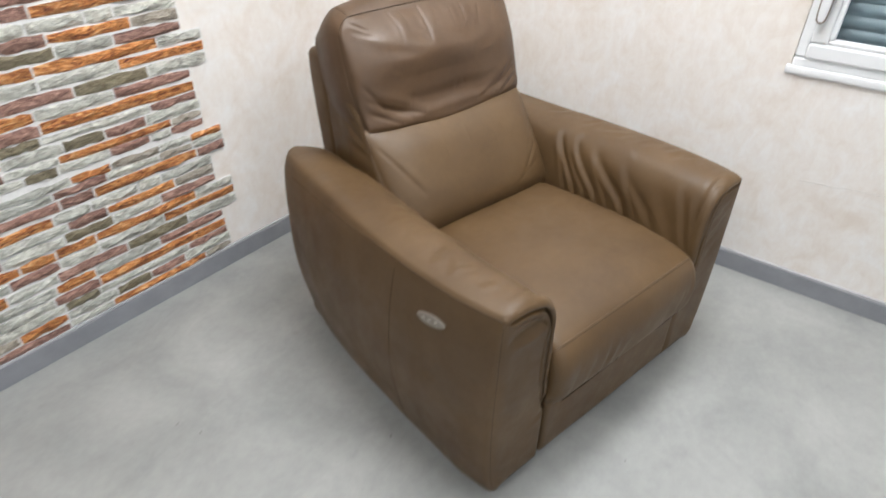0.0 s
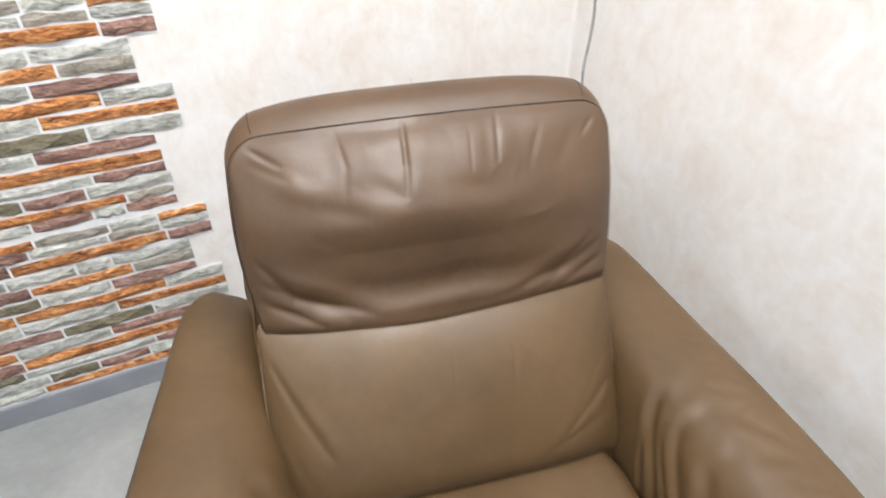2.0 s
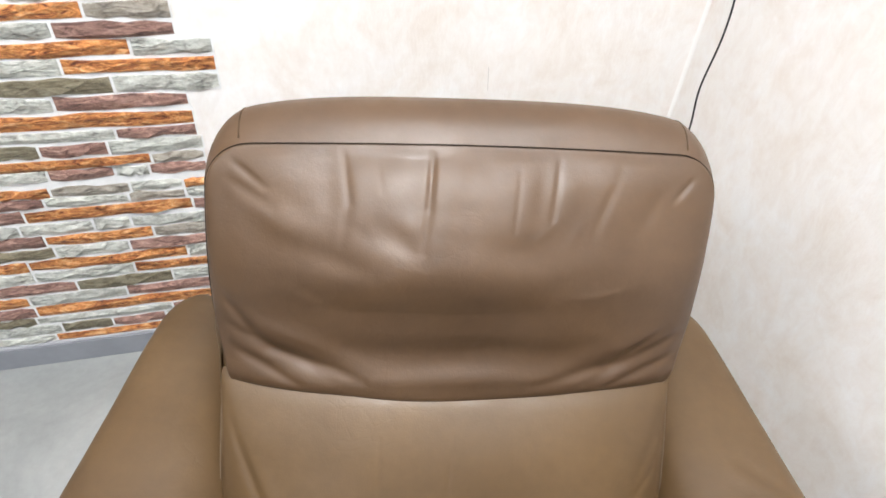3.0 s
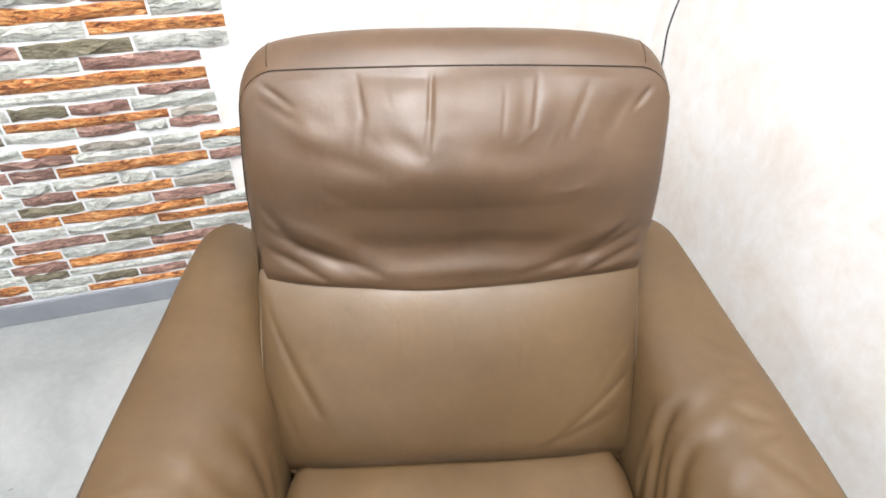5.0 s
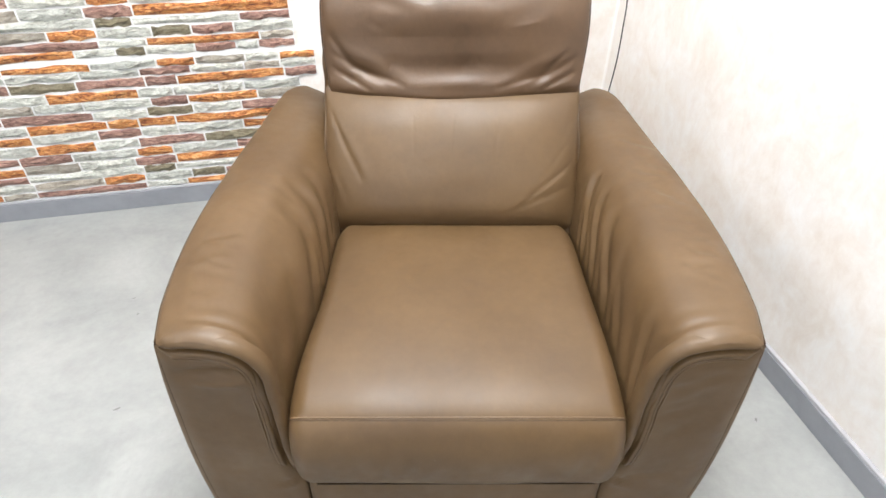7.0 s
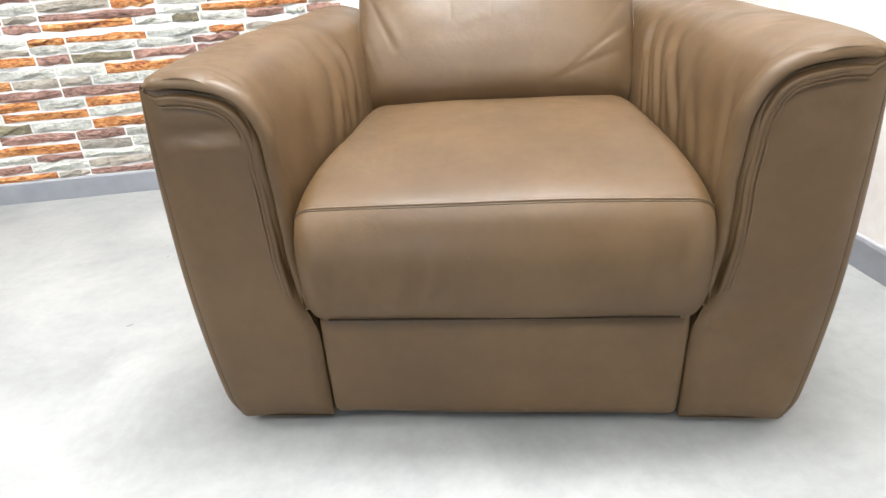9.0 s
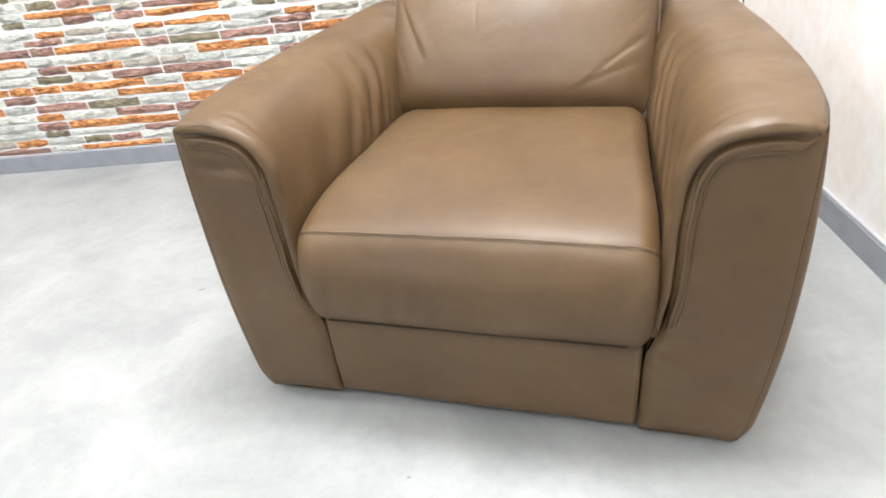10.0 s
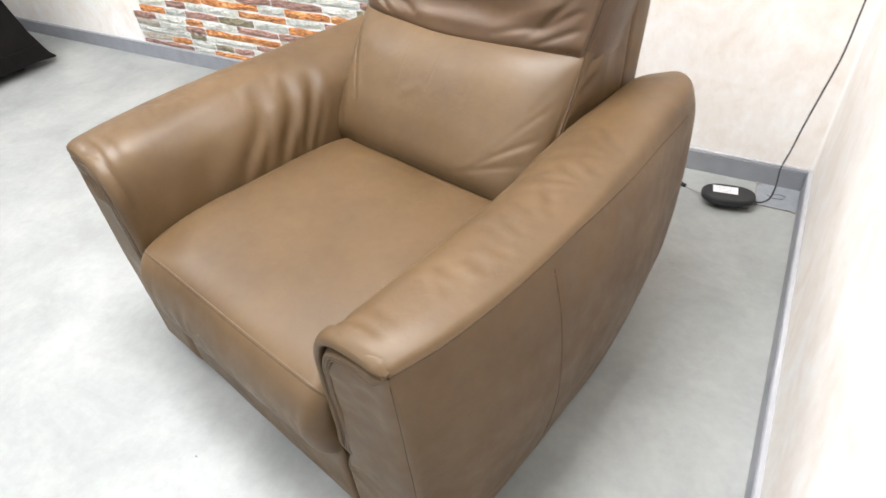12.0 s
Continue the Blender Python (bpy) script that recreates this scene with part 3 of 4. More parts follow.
def arm_paths(side):
    """Folds of an arm's leather, in metres along the arm and round it from the outer seam: gathers up the inside, wrinkles over the top, tucks behind the welt."""
    rng = random.Random(70 + side)
    out = []
    # each: where it meets the seat, how far back its top leans, half width, height, top end
    if side > 0:
        inside = ((0.035, 0.05, 0.007, 0.0030, 0.160), (0.000, 0.10, 0.009, 0.0050, 0.140), (-0.045, 0.10, 0.007, 0.0024, 0.165), (-0.085, 0.125, 0.0095, 0.0060, 0.135), (-0.130, 0.10, 0.007, 0.0020, 0.180),
                  (-0.180, 0.155, 0.012, 0.0054, 0.150), (-0.225, 0.08, 0.009, 0.0016, 0.200), (-0.270, 0.14, 0.014, 0.0034, 0.165), (-0.330, 0.09, 0.017, 0.0026, 0.185), (-0.392, 0.050, 0.010, 0.0036, 0.145), (-0.428, 0.040, 0.009, 0.0030, 0.135))
    else:
        inside = ((0.040, 0.07, 0.009, 0.0026, 0.165), (0.006, 0.095, 0.010, 0.0044, 0.145), (-0.026, 0.06, 0.008, 0.0016, 0.190), (-0.056, 0.095, 0.012, 0.0054, 0.135), (-0.110, 0.085, 0.010, 0.0020, 0.185),
                  (-0.158, 0.13, 0.014, 0.0046, 0.150), (-0.240, 0.10, 0.022, 0.0026, 0.175), (-0.340, 0.06, 0.022, 0.0022, 0.165))
    for low, lean, width, height, top in inside:
        bend = rng.uniform(-0.008, 0.008)
        out.append(([(low - 0.035, 0.375), (low, 0.305), (low + 0.55 * lean + bend, 0.245), (low + 0.86 * lean, 0.195), (low + lean, top)], (1.05 if side > 0 else 1.25) * width, (0.52 if side > 0 else 0.50) * height, rng.uniform(1.3, 2.1)))
    # some of them hook over the edge on to the top
    for low, reach in ((0.055, 0.085), (0.000, 0.080), (-0.075, 0.095), (-0.19, 0.090)) if side > 0 else ((-0.03, 0.100), (-0.12, 0.095)):
        out.append(([(low, 0.19), (low + 0.028, 0.145), (low + 0.050, 0.115), (low + 0.062, reach - 0.02)], 0.013, 0.0008, 0.9))
    first, last, count = (-0.33, 0.17, 15) if side > 0 else (-0.38, -0.02, 11)
    for i in range(count):
        y = first + (last - first) * (i + rng.uniform(0.1, 0.9)) / count
        a0, size, slant = rng.uniform(0.030, 0.062), rng.uniform(0.045, 0.085), rng.uniform(-0.014, 0.034)
        out.append(([(y - slant, a0), (y - 0.2 * slant + rng.uniform(-0.006, 0.006), a0 + 0.5 * size), (y + slant, a0 + size)], rng.uniform(0.008, 0.014), rng.uniform(0.0006, 0.0018), 0.9))
    for y, width, height in ((-0.430, 0.0070, 0.0015), (-0.406, 0.0110, 0.0008)):
        out.append(([(y, 0.035), (y + 0.004, 0.10), (y + 0.001, 0.17), (y - 0.003, 0.27)], width, height, 0.8))
    return out


def arm_relief(side, x, y, z):
    """Soft unevenness of an arm's leather."""
    return dents((x * side, y * 1.2, z), 0.0022, 6.0)


UPRIGHT_Y = -0.150


def build_arm(side):
    arm = part("arm", None, CHAIR)

    def put(x, y, z):
        return (side * x, y, z)

    def squeeze(x, z, y):
        f = end_round(y)
        return 0.395 + (x - 0.395) * f, z - 0.014 * (1 - f)

    cols, rows = 120, 220
    along = -0.456 + 0.953 * (np.arange(rows + 1) / rows) ** 1.12
    folds = fold_field(*np.meshgrid(along, 0.5 * np.arange(cols + 1) / cols, indexing="ij"), arm_paths(side))

    def top(u, v):
        y = -0.456 + 0.953 * v ** 1.12
        s = u
        x, z = arm_top_profile(y, s, side)
        x2, z2 = arm_top_profile(y, min(1, s + 0.01), side)
        x1, z1 = arm_top_profile(y, max(0, s - 0.01), side)
        k = math.hypot(x2 - x1, z2 - z1) or 1
        nx, nz = (z2 - z1) / k, (x1 - x2) / k
        h = (arm_relief(side, x, y, z) + folds[round(v * rows), round(u * cols)] * smooth01(-0.456, -0.436, y)) * smooth01(0.0, 0.06, s)
        # the pad rolls over at its front
        roll = max(0.0, 1 - (y + 0.456) / 0.022)
        h -= (0.008 - 0.003 * smooth01(0.22, 0.42, s)) * roll * roll
        x, z = squeeze(x + nx * h, z + nz * h, y)
        return put(x, y, z)

    me = grid("top_pad", cols, rows, top, LEATHER)
    fix_normals(me)
    part("top_pad", me, arm, "padded leather arm top, creased inside")

    def corner(z):
        """The radius of the upright front corner."""
        return 0.013 * min(1.0, max(0.0, (0.598 - z) / 0.18)) ** 0.7

    def outer(u, v):
        y = -0.452 + 0.949 * v ** 1.5
        z = 0.026 + (1 - u) * (seam_height(y) - 0.026)
        r, q = max(1e-4, corner(z)), y + 0.452
        x = arm_side(y, z) + dents((side, y, z), 0.003, 5.0) * smooth01(0, 0.1, v) * smooth01(0.58, 0.50, z)
        if q < r:
            x -= r - math.sqrt(r * r - (r - q) ** 2)
        x, z2 = squeeze(x, z, y)
        y2 = y - 0.0 + 0.05 * smooth01(0.2, 0.0, z) * smooth01(0.2, 0.5, y) * -1.2
        return put(x, y2, z2 if z > 0.5 else z)

    me = grid("outer_panel", 44, 90, outer, LEATHER)
    fix_normals(me)
    outer_ob = part("outer_panel", me, arm)

    # inner and under side, out of sight behind the seat
    def under(u, v):
        y = -0.448 + v * 0.945
        f = end_round(y)
        pts = [(arm_side(y, 0.027), 0.027), (0.40, 0.025), (0.292, 0.027), (0.290, 0.12), (0.292, 0.22), (0.300, 0.25)]
        i = u * (len(pts) - 1)
        k = min(int(i), len(pts) - 2)
        t = i - k
        x = pts[k][0] * (1 - t) + pts[k + 1][0] * t
        z = pts[k][1] * (1 - t) + pts[k + 1][1] * t
        return put(0.40 + (x - 0.40) * f, y, z)

    me = grid("under_panel", 10, 30, under, LEATHER)
    fix_normals(me)
    part("under_panel", me, arm)

    # front face, between the outer edge, the pad and the notch beside the seat
    inner_edge = [(0.290, 0.027), (0.289, 0.12), (0.291, 0.205), (0.302, 0.238), (0.317, 0.30), (0.316, 0.40), (0.315, 0.48), (0.322, 0.525)]
    top_edge = [(0.322, 0.525), (0.335, 0.555), (0.360, 0.578), (0.40, 0.589), (0.44, 0.594), (0.470, 0.597)]

    def front(u, v):
        zo = 0.027 + v * 0.570
        xo = arm_side(-0.45, zo) - corner(zo)
        xi, zi = curve(inner_edge, v)
        xt, zt = curve(top_edge, u)
        xlow = arm_side(-0.45, 0.027) - corner(0.027)
        xb, zb = 0.290 + u * (xlow - 0.290), 0.027
        c00, c10, c01, c11 = (0.290, 0.027), (xlow, 0.027), (0.322, 0.525), (0.470, 0.597)
        x = (1 - u) * xi + u * xo + (1 - v) * xb + v * xt - ((1 - u) * (1 - v) * c00[0] + u * (1 - v) * c10[0] + (1 - u) * v * c01[0] + u * v * c11[0])
        z = (1 - u) * zi + u * zo + (1 - v) * zb + v * zt - ((1 - u) * (1 - v) * c00[1] + u * (1 - v) * c10[1] + (1 - u) * v * c01[1] + u * v * c11[1])
        edge = min(u, 1 - u, 1.6 * (1 - v), 2.2 * v)
        base = 0.006 * smooth01(0.6, 1.0, u)
        y = -0.446 - base - (0.013 - base) * (1 - (1 - min(1, edge / 0.16)) ** 2)
        y -= dents((x * side, 0, z), 0.004, 8.0) * smooth01(0, 0.2, edge)
        deep = 0.013 if side < 0 else 0.003
        y += fold(x, z, 0.360, 0.538, 0.445, 0.534, 0.011, deep) - fold(x, z, 0.350, 0.518, 0.42, 0.516, 0.010, 0.6 * deep)
        if side > 0:
            y += fold(x, z, 0.345, 0.50, 0.43, 0.535, 0.006, 0.0034) + fold(x, z, 0.345, 0.42, 0.40, 0.45, 0.007, 0.0026) + fold(x, z, 0.36, 0.555, 0.45, 0.565, 0.008, 0.0030)
            y += fold(x, z, 0.350, 0.47, 0.41, 0.51, 0.009, -0.0024) + fold(x, z, 0.36, 0.36, 0.41, 0.41, 0.012, 0.0020) + fold(x, z, 0.325, 0.235, 0.40, 0.250, 0.009, 0.0022)
        y += fold(x, z, 0.295, 0.232, 0.335, 0.212, 0.0055, 0.0055) - fold(x, z, 0.298, 0.218, 0.345, 0.198, 0.010, 0.0035)
        return put(x, y, z)

    me = grid("front_panel", 36, 60, front, LEATHER)
    fix_normals(me)
    part("front_panel", me, arm)

    # rolled welt of the pad, a deep gap under it, then a flat sewn strip on the front face
    rim = [(0.466, 0.600), (0.44, 0.605), (0.40, 0.603), (0.358, 0.592), (0.328, 0.567), (0.312, 0.53), (0.307, 0.46), (0.306, 0.36), (0.300, 0.29), (0.296, 0.245)]

    def across(t, e, out):
        """A point beside the rim: t along it, e across towards the front face, out of the face."""
        x, z = curve(rim, t)
        x1, z1 = curve(rim, max(0.0, t - 0.01))
        x2, z2 = curve(rim, min(1.0, t + 0.01))
        tx, tz = x2 - x1, z2 - z1
        k = math.hypot(tx, tz)
        close = min(1.0, 0.35 + 22 * t)
        e = e * close + (0.0008 * math.sin(17 * t + side) + 0.0004 * math.sin(41 * t)) * smooth01(0.1, 0.3, t)
        out = out * min(1.0, 0.55 + 12 * t) * min(1.0, 0.15 + 9 * (1 - t))
        return put(min(x - tz / k * e, 0.469), -0.4465 - out, z + tx / k * e)

    roll = [(-0.0085, -0.012), (-0.0078, 0.001), (-0.003, 0.0090), (0.004, 0.0125), (0.008, 0.0115), (0.0103, 0.0075), (0.0105, 0.000), (0.0085, -0.026)]
    strip = [(0.0165, -0.026), (0.0168, 0.000), (0.0180, 0.0095), (0.0198, 0.0132), (0.0245, 0.0138), (0.0290, 0.0136), (0.0302, 0.0106), (0.0320, 0.0142), (0.0338, 0.0130), (0.0350, 0.0095), (0.0365, 0.0055)]
    me = grid("pad_welt", 40, 110, lambda u, v: across(v, *curve(roll, u)), LEATHER)
    fix_normals(me)
    part("pad_welt", me, arm, "rolled leather welt")
    me = grid("sewn_strip", 44, 110, lambda u, v: across(v, *curve(strip, u)), LEATHER)
    fix_normals(me)
    part("sewn_strip", me, arm, "flat leather strip with a thin piped edge")
    # row of stitches on the strip
    verts, faces = [], []
    for k in range(160):
        t = 0.10 + 0.86 * k / 160
        i0 = len(verts)
        for q in (t, t + 0.0026):
            verts += [across(q, 0.0238, 0.0130), across(q, 0.0248, 0.0148), across(q, 0.0258, 0.0130)]
        faces += [(i0, i0 + 1, i0 + 4, i0 + 3), (i0 + 1, i0 + 2, i0 + 5, i0 + 4)]
    part("stitching", mesh_of("stitching", verts, faces, SEAM), arm)
    # seam down the front face beside its outer corner
    part("corner_seam", tube("corner_seam", [put(arm_side(-0.45, z) - corner(z) - 0.0006, -0.4519, z) for z in [0.045 + 0.01 * i for i in range(55)]], 0.0008, STITCH, 6), arm)
    # seam between pad and outer panel, and the upright seam on the panel
    ys = [-0.448 + 0.0105 * i for i in range(81)]
    path = []
    for y in ys:
        z = seam_height(y)
        x, z2 = squeeze(arm_side(y, z) - 0.0008, z + 0.0004, y)
        path.append(put(x, y, z2))
    part("long_seam", tube("long_seam", path, 0.0014, STITCH, 6), outer_ob)
    part("upright_seam", tube("upright_seam", [put(arm_side(UPRIGHT_Y, z) + dents((side, UPRIGHT_Y, z), 0.003, 5.0) * smooth01(0.58, 0.50, z) - 0.0002, UPRIGHT_Y, z) for z in [0.06 + 0.0133 * i for i in range(40)]], 0.0010, STITCH, 6), outer_ob)
    return arm


right_arm = build_arm(-1)
build_arm(1)


# -- rounded slab with a closed profile in y and z, swept across x
def swept(name, profile, half, r, nx, ns, relief, mat=LEATHER, narrow=None):
    cy = sum(p[0] for p in profile) / len(profile)
    cz = sum(p[1] for p in profile) / len(profile)
    closed = profile + [profile[0]]
    ring = [curve(closed, i / ns) for i in range(ns)]
    # spacing: finer near the ends
    stations = [math.sin((i / nx - 0.5) * math.pi) for i in range(nx + 1)]
    verts, faces = [], []
    for i, s in enumerate(stations):
        x = half * s
        q = min(1.0, max(0.0, (abs(x) - (half - r)) / r))
        inset = r * (1 - math.sqrt(max(0, 1 - q * q)))
        for k, (y, z) in enumerate(ring):
            (ya, za), (yb, zb) = ring[k - 1], ring[(k + 1) % ns]
            ny, nz = zb - za, -(yb - ya)
            d = math.hypot(ny, nz) or 1
            ny, nz = ny / d, nz / d
            if ny * (y - cy) + nz * (z - cz) < 0:
                ny, nz = -ny, -nz
            h = relief(x, y, z) - inset
            verts.append((x * (narrow(x, y) if narrow else 1.0), y + ny * h, z + nz * h))
    for i in range(nx):
        for k in range(ns):
            a, b2 = i * ns + k, i * ns + (k + 1) % ns
            faces.append((a, b2, b2 + ns, a + ns))
    faces += [tuple(range(ns)), tuple(nx * ns + k for k in range(ns))]
    me = mesh_of(name, verts, faces, mat, True)
    fix_normals(me)
    return me


SEAT = [(0.14, 0.425), (0.05, 0.438), (-0.10, 0.450), (-0.25, 0.450), (-0.38, 0.440), (-0.450, 0.424), (-0.478, 0.400), (-0.494, 0.360), (-0.496, 0.318), (-0.486, 0.263), (-0.458, 0.232), (-0.30, 0.235), (0.0, 0.25), (0.14, 0.26)]


SEAT_WRINKLES = [(-0.118, 0.365, 0.255, 0.007, -0.0048), (-0.098, 0.350, 0.265, 0.008, 0.0036), (-0.080, 0.340, 0.262, 0.006, -0.0034), (-0.060, 0.330, 0.27, 0.008, 0.0020), (-0.140, 0.345, 0.26, 0.010, 0.0028), (-0.172, 0.360, 0.265, 0.008, -0.0026),
                 (-0.200, 0.35, 0.26, 0.010, 0.0022), (-0.235, 0.375, 0.27, 0.009, -0.0030), (-0.04, 0.32, 0.255, 0.009, -0.0022), (0.045, 0.34, 0.255, 0.012, -0.0022), (0.12, 0.345, 0.265, 0.012, 0.0020), (0.215, 0.36, 0.27, 0.010, -0.0028), (0.245, 0.385, 0.29, 0.008, -0.0024), (0.265, 0.36, 0.28, 0.008, 0.0020)]


def seat_relief(x, y, z):
    h = dents((x, y, z), 0.004, 5.0)
    h += 0.007 * (1 - (x / 0.29) ** 2) * smooth01(0.38, 0.43, z)
    if y < -0.46:
        for x0, z0, z1, w, d in SEAT_WRINKLES:
            h += 0.75 * fold(x, z, x0 + 0.012, z0, x0 - 0.014, z1, w, d)
    return h


def seat_narrow(x, y):
    """The seat leaves a dark gap beside the arms, which bulge towards it."""
    return 1 - 0.07 * smooth01(0.015, 0.125, y) ** 2 - (0.030 if x > 0 else 0.076) * smooth01(-0.42, -0.12, y)


seat = part("seat_cushion", swept("seat_cushion", SEAT, 0.298, 0.036, 96, 150, seat_relief, narrow=seat_narrow), CHAIR, "leather seat cushion with a stitched front seam")


def seat_line(y, z, out):
    """A line across the seat on its surface, through the profile's vertices nearest to (y, z)."""
    me, ns = seat.data, 150
    mid = [me.vertices[48 * ns + k].co for k in range(ns)]
    k = min(range(ns), key=lambda q: (mid[q].y - y) ** 2 + (mid[q].z - z) ** 2)
    pts = []
    for i in range(2, 95):
        a, b2, c2 = me.vertices[i * ns + k].co, me.vertices[i * ns + (k + 1) % ns].co, me.vertices[i * ns + k - 1].co
        d1, d2 = (Vector((0, y, z)) - Vector((0, mid[k].y, mid[k].z))), Vector((0, mid[(k + 1) % ns].y - mid[k].y, mid[(k + 1) % ns].z - mid[k].z))
        t = d1.dot(d2) / d2.dot(d2)
        p = a + ((b2 - a) * t if t >= 0 else (a - c2) * t)
        nrm = Vector((0, (b2 - a).z, -(b2 - a).y)).normalized()
        if nrm.z < 0:
            nrm = -nrm
        pts.append(p + nrm * out)
    return pts


part("front_seam", tube("front_seam", seat_line(-0.4620, 0.4215, 0.0001), 0.0007, STITCH, 6), seat)
part("front_piping", tube("front_piping", seat_line(-0.4595, 0.4250, 0.0), 0.0018, PIPING, 6), seat)
part("lower_seam", tube("lower_seam", [(x, -0.4765, 0.2440) for x in [-0.26 + 0.0065 * i for i in range(81)]], 0.0016, SEAM, 6), seat)

me = bm_mesh("lint", box_bm(-0.0413, -0.0407, -0.4995, -0.4968, 0.3566, 0.3578, 0.0003), THREAD)
part("lint", me, seat, "tiny pale speck of lint")

FOOT = [(-0.36, 0.236), (-0.43, 0.238), (-0.450, 0.231), (-0.4555, 0.218), (-0.457, 0.15), (-0.455, 0.052), (-0.448, 0.036), (-0.43, 0.030), (-0.36, 0.032), (-0.355, 0.14)]
part("footrest_panel", swept("footrest_panel", FOOT, 0.286, 0.012, 40, 60, lambda x, y, z: dents((x, y, z), 0.003, 6.0)), CHAIR, "folded-in leather footrest panel")


# -- cushion with an outline, a domed front, and a band round its side
def outline(hw_low, hw_mid, hw_top, height, r_low, r_top, count):
    """Points of a rounded outline, counter-clockwise from the middle of the right side: (x, d), d up from the low edge."""
    def width(d):
        return spline([(0.0, hw_low), (0.45 * height, hw_mid), (height, hw_top)], d)
    pts = []
    def arc(cx, cd, r, a0, a1, k):
        for i in range(k):
            a = a0 + (a1 - a0) * i / (k - 1)
            pts.append((cx + r * math.cos(a), cd + r * math.sin(a)))
    for i in range(10):
        d = height * 0.5 + (height * 0.5 - r_top) * i / 10
        pts.append((width(d), d))
    wt, wl = width(height - r_top), width(r_low)
    arc(wt - r_top, height - r_top, r_top, 0, math.pi / 2, 10)
    for i in range(1, 24):
        pts.append((wt - r_top - 2 * (wt - r_top) * i / 24, height))
    arc(-wt + r_top, height - r_top, r_top, math.pi / 2, math.pi, 10)
    for i in range(1, 20):
        d = height - r_top - (height - r_top - r_low) * i / 20
        pts.append((-width(d), d))
    arc(-wl + r_low, r_low, r_low, math.pi, 1.5 * math.pi, 8)
    for i in range(1, 24):
        pts.append((-wl + r_low + 2 * (wl - r_low) * i / 24, 0.0))
    arc(wl - r_low, r_low, r_low, 1.5 * math.pi, 2 * math.pi, 8)
    for i in range(1, 10):
        d = r_low + (height * 0.5 - r_low) * i / 10
        pts.append((width(d), d))
    closed = pts + [pts[0]]
    # even spacing
    lens = [0.0]
    for p, q in zip(closed, closed[1:]):
        lens.append(lens[-1] + math.dist(p, q))
    out, k = [], 0
    for i in range(count):
        s = lens[-1] * i / count
        while lens[k + 1] < s:
            k += 1
        t = (s - lens[k]) / max(1e-9, lens[k + 1] - lens[k])
        out.append((closed[k][0] * (1 - t) + closed[k + 1][0] * t, closed[k][1] * (1 - t) + closed[k + 1][1] * t))
    return out


class Plane:
    """A leaning plane of the chair's back: x across, d up along it, h out of its front."""

    def __init__(self, y, z, dy, dz, shift=0.0, tilt=0.0):
        k = math.hypot(dy, dz)
        self.shift, self.tilt = shift, tilt
        self.o, self.up, self.out = Vector((0, y, z)), Vector((0, dy / k, dz / k)), Vector((0, -dz / k, dy / k))

    def at(self, x, d, h):
        p = self.o + self.up * (d + self.tilt * x) + self.out * h
        return (x + self.shift, p.y, p.z)


def build_cushion(name, plane, edge, centre, dome, depth, relief, sag, lift, mat, sewn, label, nose=lambda x, d: 0.0):
    n = len(edge)
    height = max(d for _, d in edge)
    rings = 100

    def front(u, v):
        i = int(round(u * n)) % n
        ex, ed = edge[i]
        rho = v ** 0.8
        x, d = centre[0] + (ex - centre[0]) * rho, centre[1] + (ed - centre[1]) * rho
        d -= sag(x, d)
        return plane.at(x, d, max(dome(x, d + sag(x, d), rho), nose(x, d + sag(x, d))) + relief(x, d) * smooth01(1.0, 0.90, rho))

    me = grid("front", n, rings, front, mat, closed_u=True)
    fix_normals(me)
    body = part(name, me, CHAIR, label)

    def band(u, v):
        i = int(round(u * n)) % n
        ex, ed = edge[i]
        crest = smooth01(0.60, 1.0, ed / height)
        swell = math.sin(math.pi * min(1.0, v * 1.05) ** 0.8)
        keep = math.sin(math.pi / 2 * min(1.0, v / 0.45))
        pull = (0.009 * swell if lift else 0.004 * keep) * (1 - 0.25 * crest)
        k = 1 + pull / 0.3
        d = centre[1] + (ed - centre[1]) * k
        d += lift * crest * swell * (1 - 0.55 * (ex / 0.3) ** 4) - sag(ex, ed)
        return plane.at(centre[0] + (ex - centre[0]) * k, d, nose(ex, ed) * (1 - v) ** 2 - depth * v + dents((ex, ed, v * 0.3), 0.002, 12.0))

    me = grid("side_band", n, 14, band, mat, closed_u=True)
    fix_normals(me)
    part("side_band", me, body)
    if lift:
        for cx in (-1, 1):
            i = min(range(n), key=lambda q: math.hypot(edge[q][0] - cx * 0.262, edge[q][1] - height))
            part("corner_seam", tube("corner_seam", [band(i / n, 0.03 + 0.07 * k) for k in range(9)], 0.0010, STITCH, 6), body)
    # the piping leaves out the edge where the two cushions meet, and the low edge behind the seat
    shown = [ed > 0.012 if lift else 0.055 < ed < height - 0.006 for ex, ed in edge]
    for first in [q for q in range(n) if shown[q] and not shown[q - 1]]:
        rim = []
        while shown[first % n]:
            rim.append(edge[first % n])
            first += 1
        part("piping", tube("piping", [plane.at(ex, ed - sag(ex, ed), 0.0006 + nose(ex, ed)) for ex, ed in rim], 0.0008, sewn, 6), body, "sewn edge")
        part("side_piping", tube("side_piping", [plane.at(ex * 1.006, ed - sag(ex, ed), nose(ex, ed) - 0.007) for ex, ed in rim], 0.0016, mat, 6), body)
    return body


